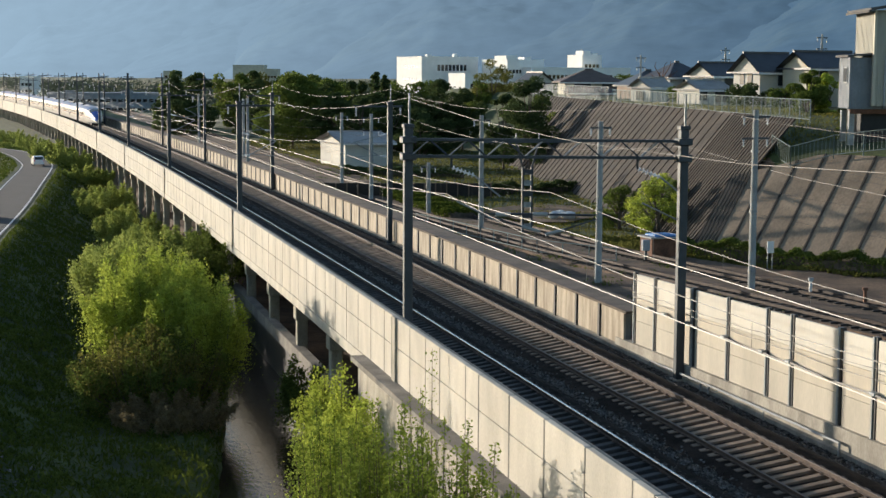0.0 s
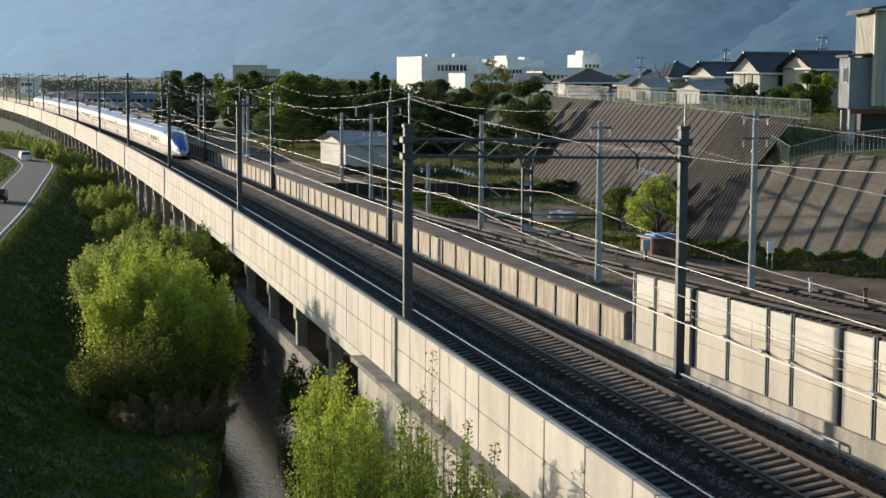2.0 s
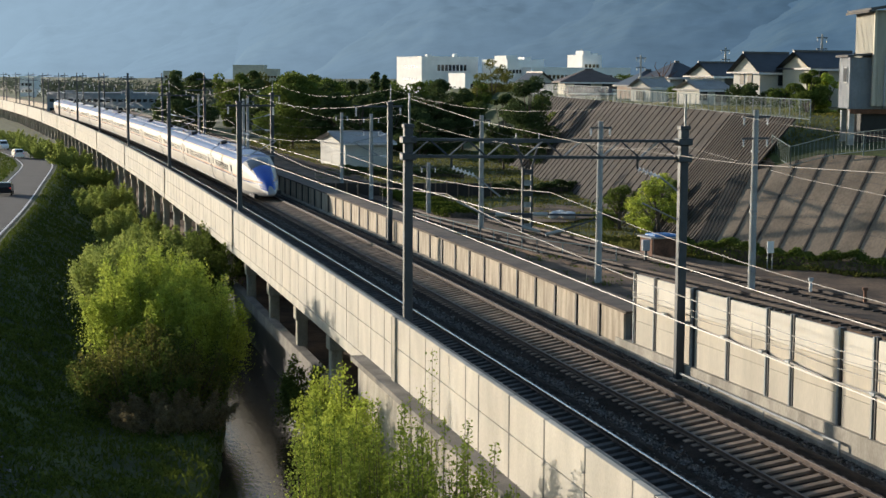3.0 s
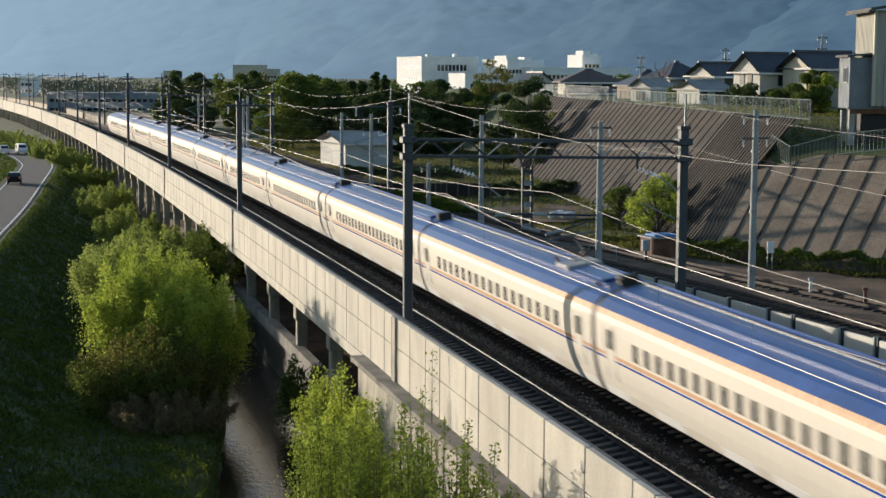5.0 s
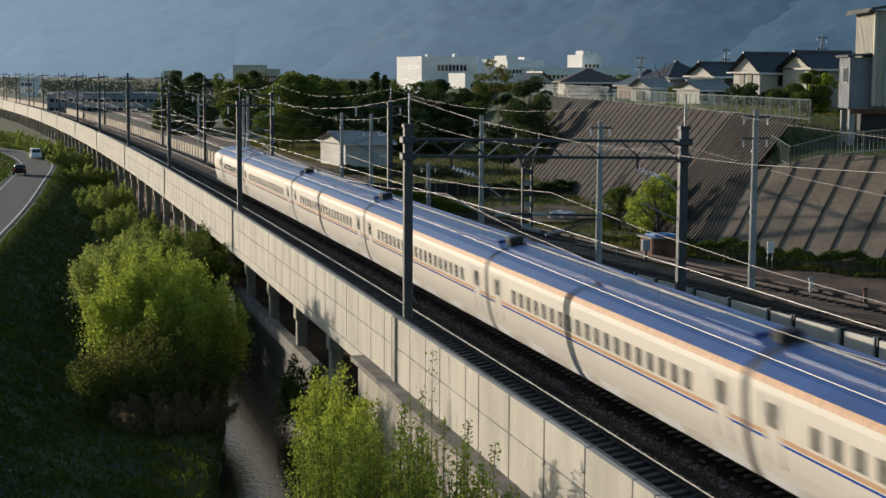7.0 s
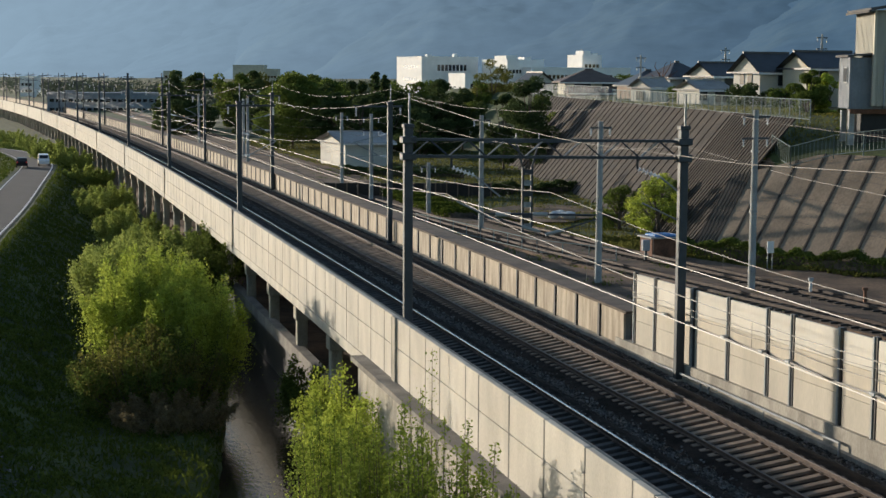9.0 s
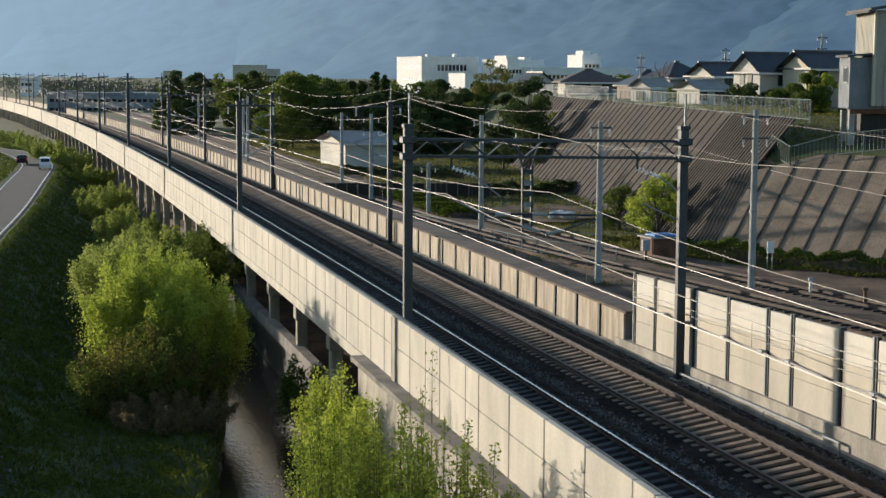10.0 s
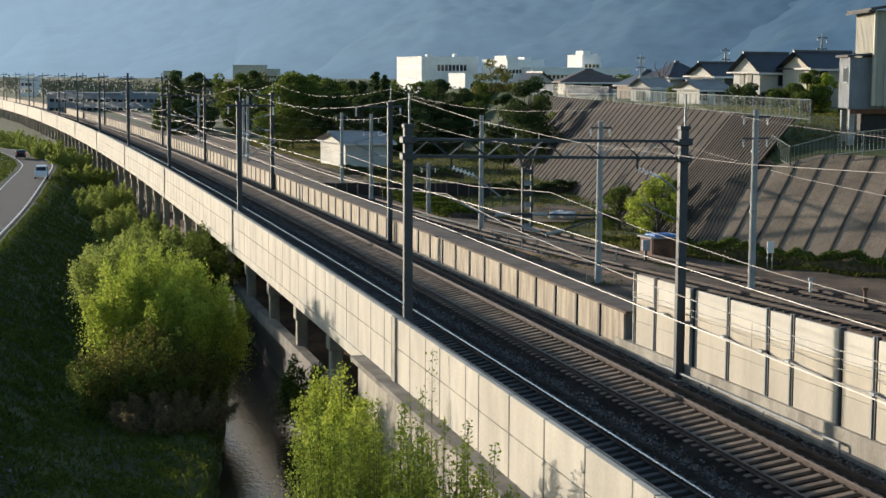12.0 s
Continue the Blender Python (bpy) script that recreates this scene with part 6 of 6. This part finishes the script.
# dark grove and trees beyond the local line: x, y, z, height, width, leaf, leaves, leaf size, clumps, pointed
GROVE = [
    (-22.4, 230, -0.3, 11.4, 10.5, "leaf_mid", 16000, 0.4, 40, False), (-15.6, 222, 0, 8.8, 6.5, "leaf_dark", 9000, 0.36, 26, False), (-11.5, 215, 0, 8.2, 6.0, "leaf_dark", 9000, 0.36, 26, False), (-7.2, 214, 0, 7.8, 6.0, "leaf_dark", 9000, 0.36, 26, False),
    (-18.2, 238, 0, 9.8, 6.5, "leaf_dark", 9000, 0.38, 26, False), (-28.5, 252, -0.5, 9.8, 7.0, "leaf_dark", 9000, 0.4, 26, False), (-3.2, 206, 0, 5.0, 6.0, "leaf_dark", 8000, 0.32, 22, False), (-13.4, 228, 0, 11.0, 4.5, "leaf_dark", 6500, 0.36, 26, True), (-10.2, 230, 0, 11.8, 4.5, "leaf_dark", 6500, 0.36, 26, True),
    (-51, 300, -1, 12.6, 9, "leaf_dark", 12000, 0.55, 26, False), (-48.5, 305, -1, 12.4, 9, "leaf_dark", 9000, 0.55, 24, False),
    (-42, 320, -1, 12.5, 9, "leaf_mid", 8000, 0.55, 24, False), (-55, 320, -1, 11.0, 8, "leaf_mid", 6000, 0.55, 20, False), (-38, 312, -1, 13.0, 8, "leaf_dark", 7000, 0.55, 20, False),
    (-36, 285, -1, 9.0, 9, "leaf_dark", 8000, 0.5, 22, False), (-47, 280, -1, 7.5, 9, "leaf_dark", 8000, 0.5, 22, False), (-30, 282, -1, 9.5, 8, "leaf_dark", 8000, 0.5, 22, False),
    (-25.5, 262, -0.5, 11.8, 11.5, "leaf_mid", 16000, 0.42, 40, False), (-20.5, 272, -0.5, 11.0, 8, "leaf_mid", 9000, 0.42, 24, False), (-29, 268, -0.5, 10.2, 7, "leaf_spring", 6000, 0.42, 20, False),
    (-17.5, 285, 0, 10.5, 6, "leaf_dark", 7000, 0.42, 24, True), (-15.2, 288, 0, 11.2, 5.5, "leaf_dark", 6500, 0.42, 24, True), (-12.6, 290, 0, 12.0, 5.5, "leaf_dark", 6500, 0.42, 24, True), (-10.6, 280, 0, 11.5, 5.5, "leaf_dark", 6500, 0.42, 26, True),
    (-13, 268, 0, 8.2, 8, "leaf_dark", 9000, 0.42, 24, False), (-18, 262, 0, 7.6, 8, "leaf_dark", 9000, 0.42, 24, False), (-7.5, 262, 0, 8.4, 7, "leaf_dark", 8000, 0.42, 22, False),
    (-0.6, 226, 0, 10.4, 8.0, "leaf_dark", 14000, 0.36, 34, False), (2.8, 230, 0, 9.2, 6.5, "leaf_dark", 9000, 0.36, 26, False), (-4.0, 232, 0, 8.4, 6.5, "leaf_dark", 9000, 0.36, 26, False), (-2.2, 218, 0, 5.6, 7.0, "leaf_dark", 9000, 0.34, 24, False),
    (8.2, 262, 3, 11.0, 7.0, "leaf_olive", 5200, 0.34, 30, False), (10.6, 268, 3, 8.8, 6.0, "leaf_olive", 5200, 0.34, 26, False), (5.4, 258, 3, 7.2, 6.0, "leaf_mid", 6000, 0.34, 22, False),
    (9.6, 172, 0, 11.0, 6.6, "leaf_dark", 14000, 0.28, 36, False), (7.0, 180, 0, 9.2, 5.0, "leaf_dark", 8000, 0.28, 24, False), (11.6, 184, 0, 9.0, 5.0, "leaf_mid", 6000, 0.28, 24, False),
    (-60, 420, -2, 13.0, 12, "leaf_mid", 5000, 0.7, 22, False), (-52, 430, -2, 13.5, 14, "leaf_olive", 5000, 0.7, 24, False), (-44, 425, -2, 12.5, 13, "leaf_mid", 5000, 0.7, 22, False),
    (-36, 420, -1, 12.0, 12, "leaf_mid", 5000, 0.7, 22, False), (-28, 410, -1, 10.8, 12, "leaf_mid", 5000, 0.7, 22, False), (-5, 400, 0, 9.4, 12, "leaf_mid", 5000, 0.7, 22, False), (-14, 405, 0, 9.6, 12, "leaf_mid", 5000, 0.7, 22, False),
    (15, 300, 4, 6.0, 8, "leaf_mid", 5000, 0.4, 20, False), (20, 300, 4, 5.5, 8, "leaf_mid", 5000, 0.4, 20, False), (30, 260, 6, 5.0, 8, "leaf_mid", 5000, 0.4, 20, False), (38, 240, 7, 5.0, 8, "leaf_dark", 5000, 0.4, 20, False),
    (27.4, 117, 7.0, 4.8, 3.0, "leaf_mid", 9000, 0.2, 26, False), (29.2, 119, 7.2, 4.2, 2.8, "leaf_spring", 6000, 0.2, 22, False), (31.2, 116, 7.2, 4.0, 2.8, "leaf_dark", 6000, 0.2, 22, False), (27.6, 103, 6.8, 1.9, 3.4, "leaf_mid", 7000, 0.16, 20, False),
    (27.6, 141, 8.2, 2.4, 3.6, "leaf_dark", 6000, 0.2, 20, False), (30.2, 138, 8.2, 2.0, 3.2, "leaf_mid", 5000, 0.2, 18, False), (24.6, 160, 8.2, 1.8, 3.4, "leaf_mid", 5000, 0.2, 18, False), (33.0, 140, 8.2, 1.8, 3.0, "leaf_dark", 5000, 0.2, 18, False),
    (14.6, 104.5, 0.0, 4.6, 3.6, "leaf_spring", 9000, 0.16, 28, False), (12.6, 110, 0, 3.2, 3.4, "leaf_mid", 6000, 0.16, 22, False), (16.6, 108, 0.2, 3.8, 3.0, "leaf_mid", 6000, 0.16, 22, False),
]
NAMES = {"leaf_dark": "dark green evergreen tree in dense leaf", "leaf_mid": "leafy green broadleaf tree", "leaf_spring": "fresh yellow-green tree in spring leaf", "leaf_olive": "sparse olive-brown tree coming into leaf"}
for i, (x, y, z, h, w, lf, n, ls, nb, ptd) in enumerate(GROVE):
    tree(("dark pointed conifer" if ptd else NAMES[lf]) + (" beyond the local line" if z < 5 else " on the terrace"), x, y, z, h, random_blobs(i + 5, w, h, nb, 0.12 if h > 4 else 0.05, ptd), lf, n, ls, i + 100, 0.16)

# far woods along the valley floor


def far_woods():
    rng = np.random.default_rng(8)
    blobs = []
    for k in range(420):
        az = rng.uniform(-0.36, 0.36)
        r = rng.uniform(480, 1200)
        hh = rng.uniform(3, 7)
        if -30 < float(rail_coords(np.array(math.sin(az) * r), np.array(math.cos(az) * r))[1]) < 24:
            continue
        blobs.append((math.sin(az) * r, math.cos(az) * r, rng.uniform(0, 3), rng.uniform(6, 14), 6, hh))
    pts = clump_points(rng, 90000, blobs)
    pts = pts[pts[:, 2] > -2]
    ob = new("far_woods", quads("far_woods", leaf_array(rng, pts, 1.1, 1.3), M["leaf_hazed"]))
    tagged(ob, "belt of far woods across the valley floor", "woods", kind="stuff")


far_woods()

# willow on the bank and its neighbours


def sapling(label, x, y, z, h, n_stem, spread, n_leaf, size, seed, lean=(0, 0), fuzz=0.34, start=0.25, name="shrub", leaf="leaf_spring", flat=0.25, thick=1.0):
    """Upright leafy shoots, each with its own leaves."""
    rng = np.random.default_rng(seed)
    e = empty(name, pose(x, y, z))
    tagged(e, label, name)
    pts = []
    for k in range(n_stem):
        a, q = rng.uniform(0, 6.28), spread * math.sqrt(rng.uniform(0, 1))
        top = Vector((math.cos(a) * q + lean[0], math.sin(a) * q * 0.8 + lean[1], h * rng.uniform(0.62, 1.0) * (1 - flat * (q / spread) ** 2)))
        foot = Vector((top.x * 0.35, top.y * 0.35, -0.3))
        mid = foot.lerp(top, 0.55) + Vector((top.x * 0.12, top.y * 0.12, 0))
        bm = tube(bmesh.new(), foot, mid, 0.035 * thick, 0.022 * thick, seg=5)
        tube(bm, mid, top, 0.022, 0.006, seg=4)
        part("stem", bm, M["bark"], e)
        m = n_leaf // n_stem
        u = rng.uniform(start, 1, m) ** 0.8
        base = np.array([foot.lerp(mid, min(1, v / 0.55)) if v < 0.55 else mid.lerp(top, (v - 0.55) / 0.45) for v in u])
        pts.append(base + rng.normal(size=(m, 3)) * (fuzz * (1.15 - u))[:, None] + rng.normal(size=(m, 3)) * 0.05)
    ob = new("foliage", quads("foliage", leaf_array(rng, np.concatenate(pts), size, 1.7), M[leaf]))
    ob.parent = e


def bank_bush(label, x, y, w, d, h, n, size, leaf, seed, zb=None, nb=40, low=0.2):
    z = float(ground_height(np.array([x]), np.array([y]))[0]) if zb is None else zb
    sapling(label, x, y, z, h * 1.12, max(14, int(w * (3.2 if y > 150 else 5))), w / 2, n, size, seed, fuzz=0.16 * h, start=0.12, leaf=leaf, flat=0.45, thick=1.3)


bank_bush("brown leafy undergrowth beneath the willow", -14.6, 78.0, 9.2, 6.0, 4.4, 32000, 0.13, "leaf_mid", 32, nb=44, low=0.1)
bank_bush("dry straw-coloured brush on the bank", -13.0, 74.0, 6.5, 4.0, 1.8, 26000, 0.12, "leaf_straw", 33, nb=24, low=0.1)
bank_bush("olive green bush behind the willow", -22.5, 112, 9.5, 9.0, 6.0, 32000, 0.2, "leaf_scrub", 34, nb=44)
bank_bush("olive green bush behind the willow", -18.6, 121, 7.5, 8.0, 5.0, 22000, 0.2, "leaf_mid", 35, nb=34)
bank_bush("pale green bush along the bank", -25.0, 135, 9.0, 10, 4.2, 26000, 0.18, "leaf_scrub", 36, nb=36)
bank_bush("pale green bush along the bank", -31.2, 152, 8, 10, 4.0, 20000, 0.18, "leaf_scrub", 37, nb=34)
bank_bush("round spring-green bush by the viaduct", -38.6, 178, 8.5, 9, 4.7, 22000, 0.2, "leaf_scrub", 38, nb=32)
bank_bush("round spring-green bush by the viaduct", -43.0, 190, 6.5, 8, 3.4, 14000, 0.2, "leaf_scrub", 39, nb=28)
for k, (x, y, w, h) in enumerate(((-51, 222, 8, 3.2), (-58, 240, 8, 3.0), (-64, 255, 9, 3.2), (-72, 280, 10, 3.4), (-81, 300, 12, 3.6), (-92, 330, 13, 3.6), (-103, 350, 14, 3.4))):
    bank_bush("spring-green shrubs between road and viaduct", x, y, w, w, h, 14000, 0.22, "leaf_scrub", 50 + k, nb=26)
bank_bush("green bush below the viaduct", -4.0, 61.5, 2.6, 4.5, 5.2, 11000, 0.12, "leaf_spring", 44, zb=-6.3)
bank_bush("green bush below the viaduct", -3.6, 57.0, 3.0, 4.5, 5.4, 11000, 0.12, "leaf_spring", 46, zb=-6.3)
bank_bush("dark bush below the viaduct", -7.0, 77.0, 2.2, 4.0, 3.2, 7000, 0.15, "leaf_mid", 45, zb=-6.3, nb=20)


WL = "broad yellow-green willow with upright shoots"
sapling(WL, -15.6, 83.0, -6.2, 8.3, 110, 3.9, 72000, 0.125, 81, fuzz=0.75, start=0.42, name="willow", flat=0.22, thick=1.5)
sapling(WL, -13.0, 80.0, -6.2, 7.1, 80, 2.8, 44000, 0.125, 82, fuzz=0.75, start=0.42, name="willow", flat=0.25, thick=1.5)
sapling("brown twiggy willow scrub with few leaves", -14.8, 77.5, -6.2, 4.9, 90, 4.2, 15000, 0.14, 83, fuzz=0.5, start=0.1, name="willow", leaf="leaf_olive", flat=0.4)
sapling("olive green bank scrub behind the willow", -21.0, 104, -6.0, 6.6, 80, 4.2, 26000, 0.18, 84, fuzz=0.8, start=0.3, leaf="leaf_scrub", flat=0.3)
sapling("olive green bank scrub behind the willow", -18.5, 110, -6.0, 6.0, 60, 4.0, 18000, 0.18, 85, fuzz=0.8, start=0.2, leaf="leaf_mid", flat=0.3)
sapling("leafy green shrub beside the river wall", -5.2, 66.5, -6.4, 5.0, 40, 1.3, 9000, 0.14, 86, fuzz=0.5, start=0.1)
LB = "spring-green shrub with upright shoots against the wall"
sapling(LB, -3.1, 47.5, -6.2, 7.4, 40, 1.8, 13000, 0.105, 61, leaf="leaf_shrub")
sapling(LB, -1.6, 45.5, -6.2, 8.0, 40, 1.7, 13000, 0.105, 62, leaf="leaf_shrub")
sapling(LB, -0.2, 43.0, -6.2, 8.3, 36, 1.6, 9500, 0.105, 63, leaf="leaf_shrub")
sapling(LB, 1.0, 39.5, -6.2, 8.0, 28, 1.4, 6500, 0.10, 64, leaf="leaf_shrub")
sapling(LB, 1.9, 36.5, -6.2, 7.6, 20, 1.2, 3400, 0.10, 65, leaf="leaf_shrub")
sapling(LB, 2.7, 34.2, -6.2, 7.2, 12, 0.9, 1500, 0.10, 68, leaf="leaf_shrub")
sapling(LB, -2.4, 42.5, -6.2, 6.6, 30, 1.8, 9000, 0.105, 66, leaf="leaf_shrub")
sapling(LB, 0.6, 41.5, -6.2, 8.2, 26, 1.3, 6500, 0.10, 69, leaf="leaf_shrub")
sapling(LB, 1.5, 38.0, -6.2, 7.6, 20, 1.2, 4200, 0.10, 70, leaf="leaf_shrub")
sapling(LB, -0.4, 52.5, -6.2, 7.9, 12, 0.9, 1600, 0.10, 67, leaf="leaf_shrub")


def scatter(name, label, n, region, size, leaf, seed, up=1.6, aspect=4.0, keep=None):
    rng = np.random.default_rng(seed)
    s = region[0] + (region[1] - region[0]) * rng.uniform(0, 1, n)
    o = region[2] + (region[3] - region[2]) * rng.uniform(0, 1, n)
    a = A0 + s / RAD
    x, y = CX + (RAD + o) * np.cos(a), CY + (RAD + o) * np.sin(a)
    z = ground_height(x, y)
    d, _ = road_distance(x, y)
    ok = (d > ROAD_W / 2 + 0.5) & (z > -6.9)
    if keep is not None:
        ok &= keep(x, y, z)
    c = np.stack([x, y, z + size * 0.3], 1)[ok]
    ob = new(name, quads(name, leaf_array(rng, c, size, aspect, up), M[leaf]))
    tagged(ob, label, "grass", kind="stuff")


scatter("bank_grass", "long green grass on the levee slope", 110000, (50, 175, -40, -9), 0.34, "grass_blade", 71)
scatter("bank_weeds", "tangled dark weeds on the shaded levee foot", 30000, (56, 110, -30, -15), 0.26, "leaf_mid", 76, 0.7, 1.8, keep=lambda x, y, z: (np.sin(x * 1.1 + 2 * np.sin(y * 0.5)) * np.sin(y * 0.8 + 1.5 * np.sin(x * 0.6)) > 0.12))
scatter("far_bank_grass", "grass on the far levee", 30000, (175, 300, -40, -9), 0.5, "grass_blade", 72)
scatter("field_grass", "rough grass and weeds in the field", 50000, (95, 260, 14.5, 42), 0.32, "leaf_olive", 73)
scatter("weeds", "ivy and weeds along the foot of the slope", 26000, (72, 103, 15.0, 27.0), 0.3, "leaf_olive", 74, 0.8, 2.0, keep=lambda x, y, z: (z < 0.9) & ((x - 16) * 0.74 + (y - 96) * 0.67 > -2.6))
scatter("trackside_grass", "tufts of grass beside the local line", 16000, (66, 180, 5.6, 15), 0.22, "grass_blade", 75, keep=lambda x, y, z: (np.sin(x * 1.3) * np.sin(y * 0.9) > 0.1))


def bare_tree():
    """A nearly leafless garden tree with twisted limbs."""
    r = random.Random(5)
    e = empty("bare_tree", pose(23.9, 171, 8.2))
    tagged(e, "bare pruned garden tree with reddish limbs", "tree")
    part("trunk", tube(bmesh.new(), (0, 0, -0.3), (0.1, 0, 2.6), 0.14, 0.09, seg=7), M["bark"], e)
    for k in range(9):
        a = r.uniform(0, 6.28)
        p = Vector((0.1, 0, r.uniform(1.6, 2.6)))
        q = p + Vector((math.cos(a) * r.uniform(0.6, 1.5), math.sin(a) * 0.8, r.uniform(0.3, 1.5)))
        bm = tube(bmesh.new(), p, q, 0.06, 0.035, seg=5)
        tube(bm, q, q + Vector((r.uniform(-0.4, 0.4), 0, r.uniform(0.2, 0.6))), 0.035, 0.015, seg=4)
        part("limb", bm, M["rust"], e)


bare_tree()


def hedge(label, a, b, w, h, n, leaf, size, seed, z=0.0):
    """A clipped hedge between two ground points, with an uneven top."""
    rng = np.random.default_rng(seed)
    a, b = np.array(a, float), np.array(b, float)
    d = b - a
    L = np.linalg.norm(d)
    nrm = np.array([-d[1], d[0]]) / L
    u = rng.uniform(0, 1, n)
    o = rng.uniform(-0.5, 0.5, n) * w
    top = h * (0.82 + 0.16 * np.sin(u * L * 1.1 + seed) + 0.1 * np.sin(u * L * 3.7))
    zz = top * np.where(rng.uniform(size=n) < 0.5, rng.uniform(0, 1, n), rng.uniform(0.8, 1.05, n))
    c = np.stack([a[0] + d[0] * u + nrm[0] * o, a[1] + d[1] * u + nrm[1] * o, z + zz], 1)
    e = empty("hedge", pose(*a, z))
    tagged(e, label, "hedge")
    core = boxm(-w * 0.32, w * 0.32, 0, L, -0.2, h * 0.55)
    k = part("core", core, M["bark"], e)
    k.matrix_basis = pose(0, 0, 0, 0, 0, math.degrees(math.atan2(-d[0], d[1])))
    c -= np.array([a[0], a[1], z])
    f = new("foliage", quads("foliage", leaf_array(rng, c, size, 1.8), M[leaf]))
    f.parent = e


hedge("ivy-brown and green hedge along the slope foot", (14.6, 95.2), (20.5, 88.6), 0.9, 1.25, 12000, "leaf_mid", 0.14, 91)
hedge("ivy-brown and green hedge along the slope foot", (20.5, 88.6), (30.0, 78.0), 0.9, 1.25, 16000, "leaf_mid", 0.14, 92)
hedge("dark low hedge across the field", (4.2, 141.0), (13.2, 145.0), 1.0, 1.2, 9000, "leaf_dark", 0.2, 94)
hedge("dark low hedge across the field", (-11.0, 170.0), (2.0, 163.0), 1.0, 1.0, 9000, "leaf_dark", 0.2, 95)
hedge("rough green weeds beside the local line", (1.5, 118.0), (-6.0, 146.0), 3.0, 0.8, 16000, "grass_blade", 0.22, 96)


def bare_plot():
    bm = bmesh.new()
    r = random.Random(9)
    ring = [bm.verts.new((8.3 + math.cos(k / 14 * 6.283) * 4.6 * r.uniform(0.8, 1.1), 123 + math.sin(k / 14 * 6.283) * 8.5 * r.uniform(0.8, 1.1), 0.16)) for k in range(14)]
    bm.faces.new(ring)
    bmesh.ops.recalc_face_normals(bm, faces=bm.faces)
    tagged(part("bare_soil", bm, M["earth"]), "bare brown soil plot in the field", kind="structure")


bare_plot()
def rubble():
    """Loose stones on the shaded levee slope."""
    rng = np.random.default_rng(77)
    n = 5000
    s, o = rng.normal(70, 5, n), rng.normal(-26.5, 1.6, n)
    a = A0 + s / RAD
    x, y = CX + (RAD + o) * np.cos(a), CY + (RAD + o) * np.sin(a)
    c = np.stack([x, y, ground_height(x, y) + 0.12], 1)
    tagged(new("rubble", quads("rubble", leaf_array(rng, c, 0.3, 1.3, 0.0), M["gravel"])), "grey rubble on the levee slope", "rubble", kind="stuff")


rubble()

motions()
